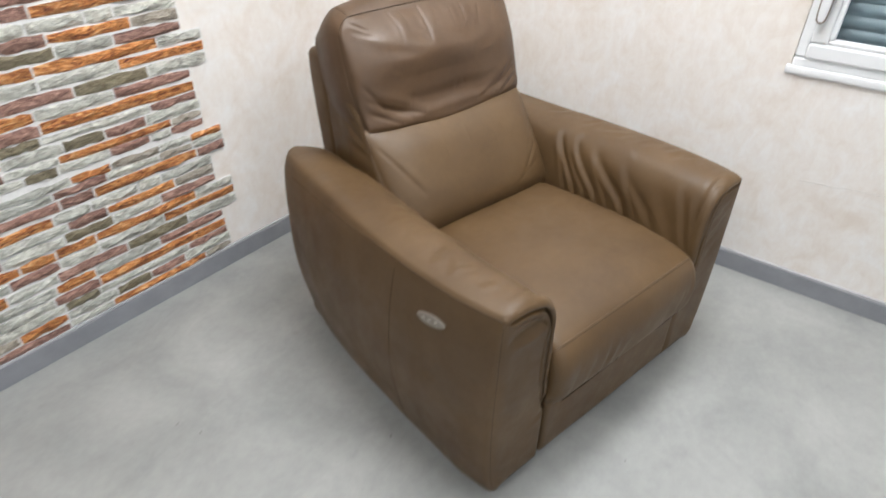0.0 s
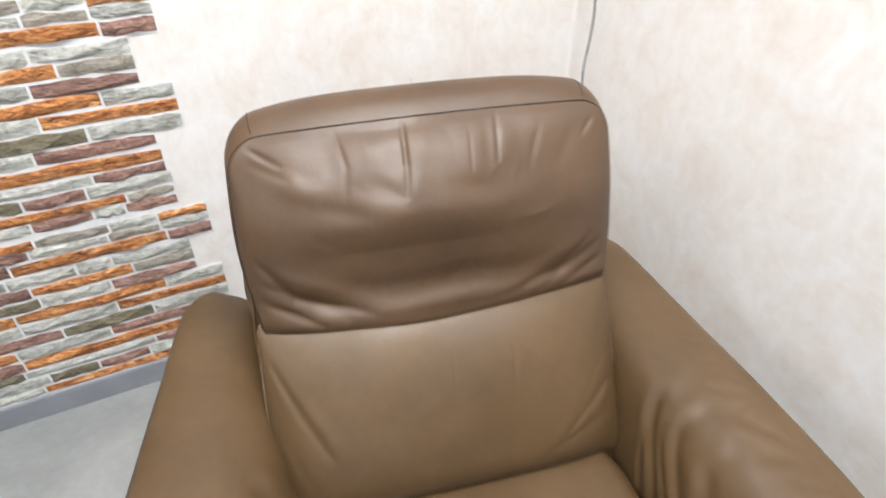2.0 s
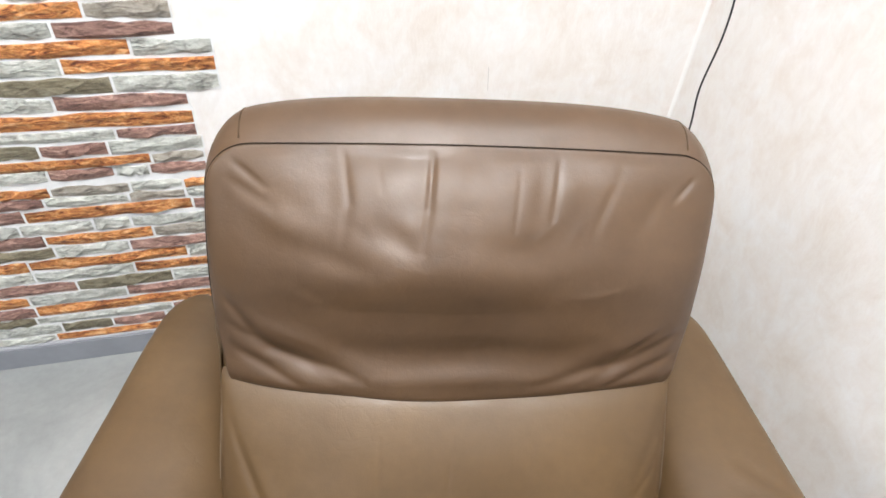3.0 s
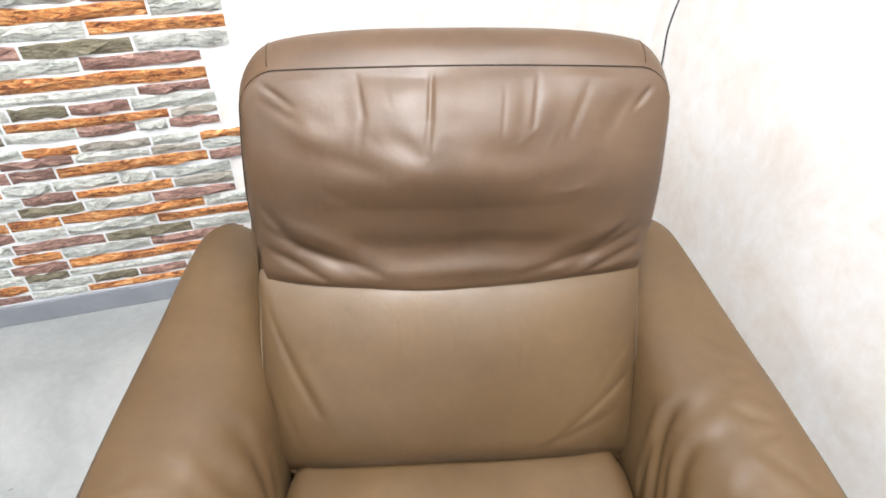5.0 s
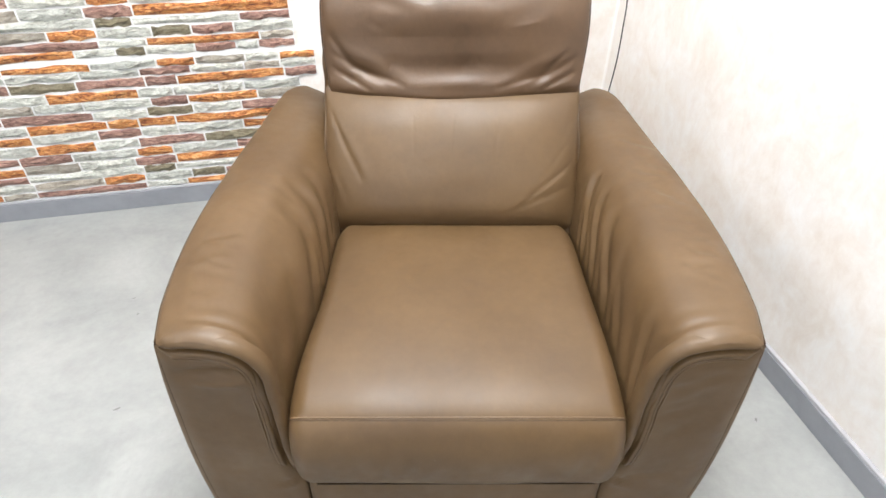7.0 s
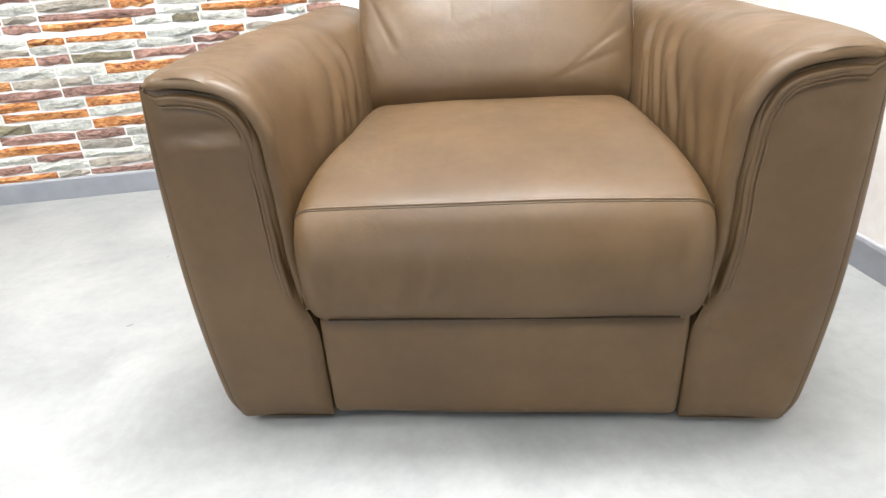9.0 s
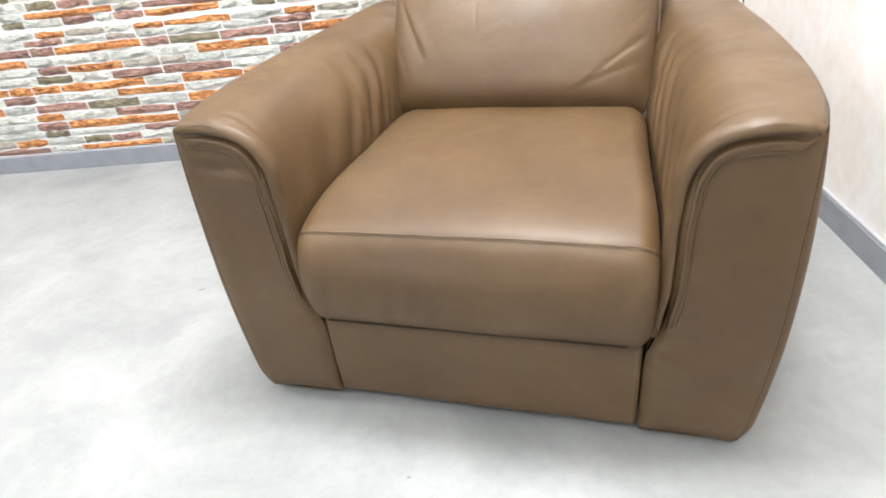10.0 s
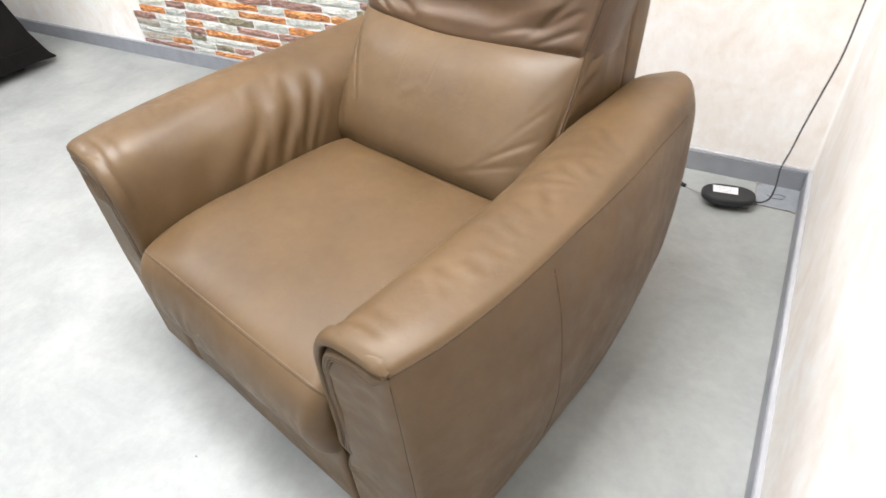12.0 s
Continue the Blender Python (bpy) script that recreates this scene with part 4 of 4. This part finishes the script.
HEAD = Plane(0.262, 0.697, 0.108, 0.285, 0.004, 0.014)
HEAD_EDGE = outline(0.293, 0.308, 0.301, 0.305, 0.010, 0.052, 640)
HEAD_FOLDS = [
    # sharp upright tucks below the top seam
    (-0.144, 0.300, -0.135, 0.250, 0.0050, -0.0022), (-0.135, 0.252, -0.142, 0.205, 0.0060, -0.0014), (-0.041, 0.302, -0.045, 0.245, 0.0048, -0.0030), (-0.044, 0.250, -0.051, 0.200, 0.0060, -0.0018), (0.060, 0.285, 0.053, 0.222, 0.0040, -0.0007),
    (0.107, 0.296, 0.097, 0.232, 0.0050, -0.0016), (0.181, 0.290, 0.147, 0.215, 0.0070, -0.0008), (-0.105, 0.292, -0.100, 0.262, 0.0050, -0.0010),
    # the leather is drawn in on one side of them and stands full on the other
    (-0.161, 0.290, -0.154, 0.215, 0.0160, -0.0012), (-0.061, 0.290, -0.067, 0.205, 0.0160, -0.0014), (0.089, 0.288, 0.079, 0.230, 0.0120, -0.0012),
    (-0.123, 0.285, -0.119, 0.225, 0.0160, 0.0015), (0.122, 0.280, 0.112, 0.235, 0.0170, 0.0012), (-0.023, 0.285, -0.029, 0.215, 0.0160, 0.0018), (0.009, 0.275, -0.001, 0.235, 0.0220, 0.0012),
    (-0.275, 0.292, -0.232, 0.262, 0.006, -0.0026), (-0.272, 0.268, -0.222, 0.240, 0.008, -0.0016), (-0.235, 0.240, -0.175, 0.205, 0.020, 0.0042),
    (-0.19, 0.200, -0.11, 0.175, 0.018, -0.0040), (-0.10, 0.225, -0.05, 0.190, 0.016, -0.0032), (0.03, 0.205, 0.09, 0.190, 0.018, -0.0024),
    (0.10, 0.15, 0.20, 0.18, 0.02, -0.0022), (0.235, 0.27, 0.20, 0.22, 0.012, -0.0022), (0.27, 0.28, 0.245, 0.255, 0.005, -0.0030),
    # folds that sweep to the low corners
    (-0.280, 0.085, -0.16, 0.016, 0.010, -0.0036), (-0.285, 0.055, -0.20, 0.006, 0.008, -0.0034), (-0.25, 0.095, -0.11, 0.030, 0.016, 0.0030),
    (-0.29, 0.13, -0.235, 0.055, 0.009, -0.0030), (-0.235, 0.055, -0.12, 0.015, 0.009, -0.0036), (0.26, 0.09, 0.20, 0.035, 0.009, -0.0030), (0.20, 0.035, 0.10, 0.008, 0.009, -0.0030),
    (0.280, 0.075, 0.17, 0.010, 0.010, -0.0036), (0.285, 0.045, 0.20, 0.003, 0.008, -0.0034), (0.25, 0.085, 0.12, 0.030, 0.016, 0.0030),
]


def fine_creases(count, seed):
    """Short shallow creases that fan out from the middle of the cushion."""
    rng = random.Random(seed)
    out = []
    for _ in range(count):
        a = rng.uniform(0.1, 2 * math.pi)
        r0 = rng.uniform(0.45, 0.80)
        x0, d0 = 0.29 * r0 * math.cos(a), 0.15 + 0.145 * r0 * math.sin(a)
        turn = a + rng.uniform(-0.7, 0.7)
        size = rng.uniform(0.02, 0.055)
        out.append((x0, d0, x0 + size * math.cos(turn), d0 + size * math.sin(turn), rng.uniform(0.006, 0.012), rng.choice((-1, 1)) * rng.uniform(0.0006, 0.0013)))
    return out


HEAD_FOLDS += fine_creases(14, 5)


def head_dome(x, d, rho):
    w = max(0.0, 1 - (x / 0.306) ** 2) ** 0.42
    t = min(1.0, max(0.0, d / 0.303))
    up = spline([(0.0, 0.012), (0.07, 0.034), (0.16, 0.033), (0.32, 0.046), (0.55, 0.065), (0.72, 0.052), (0.88, 0.029), (1.0, 0.0)], t)
    return up * w if rho < 0.9999 else 0.0


def head_relief(x, d):
    h = dents((x, d, 0.3), 0.0075, 7.0) + dents((x * 0.8, d, 1.3), 0.0042, 14.0) * smooth01(0.09, 0.20, d) * smooth01(0.24, 0.02, x)
    for *line, width, push in HEAD_FOLDS:
        h += fold(x, d, *line, 0.85 * width, 1.15 * push)
    # the plump roll along the low edge
    mid = max(0.0, 1 - (x / 0.235) ** 2)
    h += mid * (0.0062 * math.exp(-((d - 0.018) / 0.014) ** 2) - 0.0052 * math.exp(-((d - 0.054) / 0.022) ** 2)) * (1 + 0.5 * noise.noise(Vector((x * 9, d * 9, 4.0))))
    return h


def head_sag(x, d):
    return (0.002 + 0.028 * max(0.0, 1 - (x / 0.30) ** 2) ** 0.8) * max(0.0, 1 - d / 0.12) - 0.006 * max(0, d / 0.305 - 0.8) * 5 * (1 - (x / 0.3) ** 2)


def head_nose(x, d):
    return 0.034 * max(0.0, 1 - (x / 0.30) ** 4) * max(0.0, 1 - d / 0.06) ** 1.5


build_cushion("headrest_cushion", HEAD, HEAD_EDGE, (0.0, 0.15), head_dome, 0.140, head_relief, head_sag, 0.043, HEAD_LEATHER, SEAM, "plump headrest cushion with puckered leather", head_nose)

LUMBAR = Plane(0.082, 0.415, 0.182, 0.285)
LUMBAR_EDGE = outline(0.284, 0.303, 0.299, 0.345, 0.03, 0.005, 440)
LUMBAR_FOLDS = [
    # sharp creases from the side seams
    (-0.298, 0.305, -0.250, 0.205, 0.006, -0.0042), (-0.262, 0.225, -0.212, 0.125, 0.007, -0.0042), (-0.240, 0.215, -0.196, 0.125, 0.011, 0.0030), (-0.285, 0.17, -0.24, 0.06, 0.008, -0.0024),
    (0.292, 0.24, 0.205, 0.125, 0.007, -0.0022), (0.292, 0.175, 0.16, 0.068, 0.006, -0.0032), (0.285, 0.115, 0.11, 0.040, 0.007, -0.0022), (0.275, 0.205, 0.175, 0.100, 0.010, 0.0016), (0.27, 0.140, 0.13, 0.055, 0.009, 0.0016),
    (0.29, 0.29, 0.25, 0.21, 0.008, -0.0016),
    # faint upright creases
    (-0.092, 0.268, -0.090, 0.185, 0.0035, -0.0011), (0.002, 0.272, -0.005, 0.190, 0.0035, -0.0009), (0.104, 0.265, 0.097, 0.180, 0.0035, -0.0009), (-0.03, 0.19, -0.07, 0.165, 0.012, 0.0016),
]


def lumbar_dome(x, d, rho):
    w = max(0.0, 1 - abs(x / 0.301) ** 3.2) ** 0.5
    t = min(1.0, max(0.0, d / 0.345))
    up = spline([(0.0, -0.014), (0.06, 0.023), (0.13, 0.045), (0.23, 0.057), (0.4, 0.062), (0.7, 0.056), (0.88, 0.036), (1.0, 0.006)], t)
    return up * w


def lumbar_relief(x, d):
    h = dents((x, d, 2.3), 0.004, 5.5)
    for *line, push in LUMBAR_FOLDS:
        h += fold(x, d, *line, 0.65 * push)
    h -= 0.0035 * math.exp(-((x - 0.03) / 0.08) ** 2 - ((d - 0.10) / 0.04) ** 2)
    return h


build_cushion("lumbar_cushion", LUMBAR, LUMBAR_EDGE, (0.0, 0.17), lumbar_dome, 0.11, lumbar_relief, lambda x, d: 0.0, 0.0, LEATHER, THREAD, "smooth lumbar cushion")

BODY = [(0.083, 0.40), (0.142, 0.505), (0.247, 0.66), (0.327, 0.84), (0.372, 0.910), (0.43, 0.93), (0.455, 0.85), (0.45, 0.65), (0.43, 0.45), (0.40, 0.36)]
part("back_body", swept("back_body", BODY, 0.304, 0.016, 60, 110, lambda x, y, z: dents((x, y, z), 0.003, 7.0), narrow=lambda x, y: 1 - 0.026 * smooth01(0.29, 0.40, y)), CHAIR)

SIDE_FRONT = [(0.079, 0.385), (0.137, 0.50), (0.242, 0.655), (0.300, 0.78), (0.330, 0.85)]
SIDE_BACK = [(0.40, 0.36), (0.43, 0.45), (0.448, 0.62), (0.454, 0.76), (0.455, 0.84)]
SIDE_FOLDS = [(0.255, 0.690, 0.360, 0.760, 0.010, -0.0050), (0.245, 0.665, 0.350, 0.715, 0.009, -0.0045), (0.235, 0.635, 0.330, 0.655, 0.011, -0.0040), (0.285, 0.735, 0.375, 0.80, 0.012, 0.0030), (0.20, 0.585, 0.31, 0.60, 0.012, -0.0030), (0.17, 0.53, 0.27, 0.56, 0.012, 0.0030)]


def build_side(side):
    def at(u, v):
        (ya, za), (yb, zb) = curve(SIDE_FRONT, v), curve(SIDE_BACK, v)
        y, z = ya + (yb - ya) * u, za + (zb - za) * u
        edge = min(u, 1 - u) / 0.09
        x = 0.3065 * (1 - 0.026 * smooth01(0.29, 0.40, y)) - 0.007 * max(0.0, 1 - edge) ** 2 + 0.005 * math.sin(math.pi * u) * math.sin(math.pi * v)
        x += 1.4 * sum(fold(y, z, *f) for f in SIDE_FOLDS) * smooth01(0.0, 0.10, u) + dents((side, y, z), 0.003, 9.0)
        return (side * x, y, z)

    me = grid("back_side", 36, 60, at, LEATHER)
    fix_normals(me)
    part("back_side", me, CHAIR, "leather side of the back, creased beside the headrest")


build_side(-1)
build_side(1)

# -- back shell behind the cushions, and the rear panel
SHELL = [(0.452, 0.860), (0.470, 0.874), (0.515, 0.876), (0.540, 0.862), (0.535, 0.74), (0.512, 0.58), (0.497, 0.42), (0.486, 0.22), (0.47, 0.08), (0.44, 0.05), (0.40, 0.06), (0.385, 0.25), (0.40, 0.45), (0.43, 0.65)]
part("back_shell", swept("back_shell", SHELL, 0.302, 0.022, 40, 90, lambda x, y, z: dents((x, y, z), 0.003, 5.0)), CHAIR, "leather back shell")
box("base_frame", (-0.29, 0.29, -0.40, 0.42, 0.034, 0.22), SEAM, 0.01, CHAIR, "hidden base frame")
for fx in (-0.38, 0.38):
    for fy in (-0.39, 0.34):
        part("foot", tube("foot", [(fx, fy, 0.0), (fx, fy, 0.004), (fx, fy, 0.036)], 0.024, BLACK, 16), CHAIR, "black plastic glide")

# -- control plate on the right arm's side
sw = part("control_plate", None, right_arm, "oval metal control plate with buttons")
py, pz = -0.283, 0.518


def plate_pt(a, b, h):
    y, z = py + a, pz + b - 0.10 * a
    return (-(arm_side(y, z) + h), y, z)


me = grid("plate", 40, 8, lambda u, v: plate_pt(0.043 * v * math.cos(2 * math.pi * u), 0.0155 * v * math.sin(2 * math.pi * u), 0.0045 - 0.004 * v ** 6), CHROME, closed_u=True)
fix_normals(me)
part("plate", me, sw)
for a in (-0.018, 0.0, 0.018):
    me = grid("button", 16, 5, lambda u, v, a=a: plate_pt(a + 0.0055 * v * math.cos(2 * math.pi * u), 0.0055 * v * math.sin(2 * math.pi * u), 0.0075 - 0.003 * v ** 3), CHROME, closed_u=True)
    fix_normals(me)
    part("button", me, sw)

# ---------------------------------------------------------------- adapter and cable in the corner
adapter = thing("power_adapter", pose(-0.212, -0.168, 0.0, 0, 0, 8), "black power adapter with a white label on the floor", "power adapter")
bm = bmesh.new()
bmesh.ops.create_uvsphere(bm, u_segments=40, v_segments=20, radius=1.0)
for vert in bm.verts:
    # a flat-topped boat shape: narrow ends, the belly drawn in under it
    x, y, z = vert.co
    low = max(0.0, -z)
    fx, fy = math.copysign(abs(x) ** 0.62, x), math.copysign(abs(y) ** 0.62, y)
    vert.co = (fx * 0.079 * (1 - 0.42 * low**1.6), -0.004 + fy * 0.047 * (1 - 0.22 * abs(fx) ** 3) * (1 - 0.5 * low**1.6), 0.0 + 0.034 + (0.012 * min(1.0, 1.9 * z) ** 0.6 if z > 0 else 0.034 * z))
part("case", bm_mesh("case", bm, BLACK, True), adapter)
part("sticker", bm_mesh("sticker", box_bm(-0.046, 0.026, -0.010, 0.026, 0.0455, 0.0464), PAPER), adapter, "white printed label")
for i in range(4):
    part("print_line", bm_mesh("print_line", box_bm(-0.041, 0.017 - 0.008 * (i % 2), 0.019 - 0.008 * i, 0.021 - 0.008 * i, 0.0465, 0.0467), INK), adapter)
lead = [(-0.070, 0.0, 0.028), (-0.086, 0.018, 0.016), (-0.108, 0.042, 0.006), (-0.128, 0.060, 0.006)]
part("output_lead", tube("output_lead", [curve(lead, i / 12) for i in range(13)], 0.0018, INK, 8), adapter, "thin grey lead")
plug = [(-0.124, 0.057, 0.0068), (-0.158, 0.080, 0.0068), (-0.190, 0.095, 0.006), (-0.28, 0.090, 0.006)]
part("connector", tube("connector", [curve(plug[:2], i / 4) for i in range(5)], 0.0065, BLACK, 10), adapter)
part("chair_lead", tube("chair_lead", [curve(plug[1:], i / 8) for i in range(9)], 0.0028, BLACK, 8), adapter)

cable_pts = [(-0.143, -0.150, 0.018), (-0.115, -0.128, 0.006), (-0.096, -0.110, 0.012), (-0.091, -0.112, 0.06), (-0.096, -0.135, 0.14), (-0.089, -0.165, 0.22), (-0.082, -0.178, 0.30), (-0.068, -0.174, 0.40), (-0.053, -0.160, 0.50),
             (-0.049, -0.150, 0.60), (-0.049, -0.145, 0.68), (-0.058, -0.140, 0.77), (-0.048, -0.138, 0.88), (-0.050, -0.136, 0.96), (-0.064, -0.130, 1.05), (-0.06, -0.11, 1.2), (-0.05, -0.09, 1.5), (-0.03, -0.06, 1.9), (-0.018, -0.03, 2.3), (-0.012, -0.012, 2.598)]
cable = new("power_cable", tube("power_cable", [curve(cable_pts, i / 160) for i in range(161)], 0.0023, BLACK, 8))
tagged(cable, "thin black cable hanging down the room corner", "cable")

# ---------------------------------------------------------------- dark sofa further along the wall
sofa = thing("sofa", pose(-3.54, -0.235, 0), "dark brown upholstered sofa, only its end in view", "sofa")


def slab(name, pts, x0, x1, bevel, parent, label=""):
    bm = bmesh.new()
    lo = [bm.verts.new((x0, y, z)) for y, z in pts]
    hi = [bm.verts.new((x1, y, z)) for y, z in pts]
    bm.faces.new(lo)
    bm.faces.new(hi[::-1])
    for i in range(len(pts)):
        j = (i + 1) % len(pts)
        bm.faces.new((lo[j], lo[i], hi[i], hi[j]))
    bmesh.ops.recalc_face_normals(bm, faces=bm.faces)
    bmesh.ops.bevel(bm, geom=bm.edges[:], offset=bevel, segments=3, profile=0.5, affect="EDGES")
    return part(name, bm_mesh(name, bm, DARK_FABRIC, True), parent, label)


end = slab("side_panel", [(-0.002, 0.030), (-0.034, 0.066), (-0.085, 0.19), (-0.128, 0.36), (-0.175, 0.57), (-0.95, 0.60), (-0.98, 0.030), (-0.50, 0.046), (-0.10, 0.040)], -0.16, 0.0, 0.012, sofa)
part("hem", tube("hem", [(0.002, -0.065 - 0.022 * i, 0.125 + 0.001 * math.sin(i)) for i in range(40)], 0.003, DARK_FABRIC, 6), end)
slab("seat_block", [(-0.10, 0.06), (-0.12, 0.42), (-0.95, 0.42), (-0.95, 0.06)], -1.2, -0.165, 0.02, sofa)
slab("backrest", [(-0.10, 0.30), (-0.16, 0.80), (-0.36, 0.80), (-0.40, 0.30)], -1.2, -0.165, 0.03, sofa)
for fx in (-0.13, -1.1):
    for fy in (-0.16, -0.9):
        part("foot", tube("foot", [(fx, fy, 0.0), (fx, fy, 0.004), (fx, fy, 0.07)], 0.022, BLACK, 12), sofa)
part("underside", bm_mesh("underside", box_bm(-1.18, -0.03, -0.95, -0.09, 0.045, 0.07), BLACK), sofa)

# ---------------------------------------------------------------- stacked-stone panels on the north wall
PANEL_W, PANEL_H = 0.967, 0.517
# courses from the low edge up: middle height, height, right end, then kinds with lengths in cm
COURSES = [
    (0.030, 0.027, -0.063, "M12 G7 M13 G15 V9 G12 O17"),
    (0.058, 0.023, -0.063, "B11 O35 G14 M16"),
    (0.089, 0.030, -0.060, "G19 M13 V12 G16 O14 B20"),
    (0.122, 0.026, -0.067, "M16 G32 V11 G20"),
    (0.155, 0.033, -0.067, "O47 M14 G18 B16"),
    (0.192, 0.032, -0.070, "M25 G22 O12 G21 M15"),
    (0.230, 0.034, -0.003, "G20 V22 M22 G14 O17"),
    (0.268, 0.032, -0.003, "O28 G22 G12 M14 G18"),
    (0.303, 0.031, -0.003, "G15 O35 O12 O10 O22"),
    (0.339, 0.031, -0.066, "M21 G16 V15 G17 M25"),
    (0.374, 0.030, -0.065, "B15 O23 M12 G21 G15 B9"),
    (0.408, 0.032, -0.065, "G19 G8 G15 G11 O28 G12"),
    (0.446, 0.031, -0.003, "M11 O35 M10 M21 V15"),
    (0.478, 0.024, -0.003, "G12 B12 G17 M16 G18 G20"),
    (0.505, 0.024, -0.003, "O12 G11 B16 O12 G20 O22"),
]
JOINT = 0.0062


def stone_mesh(w, h, seed, mat):
    """A split-faced strip, about 40 triangles, its face towards -y."""
    rng = random.Random(seed)
    cols = 5
    verts, faces = [], []
    tilt = rng.uniform(-0.002, 0.002)
    for i in range(cols + 1):
        u = i / cols
        x = (u - 0.5) * w + (rng.uniform(-0.2, 0.2) * w / cols if 0 < i < cols else 0)
        pinch = rng.uniform(0.84, 1.0) if i in (0, cols) else 1.0
        lo, hi = -h / 2 * pinch + rng.uniform(-0.0022, 0.0050), h / 2 * pinch + rng.uniform(-0.0050, 0.0022)
        mid = rng.uniform(-0.32, 0.32) * h
        depth = 0.0070 + rng.uniform(-0.0030, 0.0045) + tilt * (u - 0.5)
        edge = 0.0016 if i in (0, cols) else 0.0026
        for z, y in ((lo, 0.0), (lo * 0.9, -edge), (mid, -depth if 0 < i < cols else -edge * 1.4), (hi * 0.9, -edge), (hi, 0.0)):
            verts.append((x, y, z))
    for i in range(cols):
        for k in range(4):
            a = i * 5 + k
            faces.append((a, a + 5, a + 6, a + 1))
    faces += [(0, 1, 2, 3, 4), tuple(cols * 5 + k for k in (4, 3, 2, 1, 0))]
    return mesh_of("stone", verts, faces, mat)


def courses_stones():
    """All stones of one panel: kind, middle x, middle z, length, height, first or last of its course."""
    out = []
    for c, h, right, text in COURSES:
        left = right - PANEL_W
        x = right
        items = text.split()
        for k, item in enumerate(items):
            w = int(item[1:]) / 100
            x2 = left if k == len(items) - 1 else x - w
            out.append((item[0], (x + x2) / 2, c, x - x2, h))
            x = x2
    return out


PANEL_STONES = courses_stones()
PANEL_MESHES = [stone_mesh(w - JOINT, h + 0.0022, 11 + i, STONES[k]) for i, (k, x, c, w, h) in enumerate(PANEL_STONES)]
Z_BASE = 0.0785


def backing_mesh(z_low):
    """The pale sheet behind the stones, stepped at its ends course by course."""
    verts, faces = [], []
    edges = [0.0]
    for (c, h, *_), (c2, h2, *_) in zip(COURSES, COURSES[1:]):
        edges.append(((c + h / 2) + (c2 - h2 / 2)) / 2)
    edges.append(PANEL_H)
    for (c, h, right, text), e0, e1 in zip(COURSES, edges, edges[1:]):
        e0, e1 = max(e0, z_low), max(e1, z_low)
        if e1 - e0 < 0.002:
            continue
        i = len(verts)
        for y in (-0.0004, -0.0030):
            verts += [(right - PANEL_W, y, e0), (right, y, e0), (right, y, e1), (right - PANEL_W, y, e1)]
        faces += [(i + 4, i + 5, i + 6, i + 7), (i, i + 3, i + 2, i + 1), (i, i + 1, i + 5, i + 4), (i + 1, i + 2, i + 6, i + 5), (i + 2, i + 3, i + 7, i + 6), (i + 3, i, i + 4, i + 7)]
    return mesh_of("backing", verts, faces, GROUT)


def build_panel(px, pz):
    p = thing("stone_panel", pose(px, 0.0, pz), "stacked stone wall panel in orange, grey and mauve strips", "wall panel", "stone panels on the wall", "structure")
    low = Z_BASE - pz
    part("backing", backing_mesh(low), p, "pale joint sheet")
    for (kind, x, c, w, h), me in zip(PANEL_STONES, PANEL_MESHES):
        if c + h / 2 < low + 0.008:
            continue
        s = part("stone", me, p)
        s.location = (x, -0.0028, c)
        if c - h / 2 < low:
            s.scale = (1, 1, (c + h / 2 - low) / h)
            s.location.z = (c + h / 2 + low) / 2
    return p


for row in range(2):
    for col in range(2):
        build_panel(-1.102 - PANEL_W * col, 0.032 + PANEL_H * row)

# the row above, out of close reach: each kind of stone joined
for col in range(2):
    p = thing("stone_panel", pose(-1.102 - PANEL_W * col, 0.0, 0.032 + PANEL_H * 2), "stacked stone wall panel in orange, grey and mauve strips", "wall panel", "stone panels on the wall", "structure")
    part("backing", backing_mesh(-1.0), p, "pale joint sheet")
    for kind, mat in STONES.items():
        verts, faces = [], []
        for (k, x, c, w, h), me in zip(PANEL_STONES, PANEL_MESHES):
            if k == kind:
                i = len(verts)
                verts += [(v.co.x + x, v.co.y - 0.0028, v.co.z + c) for v in me.vertices]
                faces += [tuple(i + a for a in f.vertices) for f in me.polygons]
        tagged(part("stones", mesh_of("stones", verts, faces, mat), p), kind="stuff")
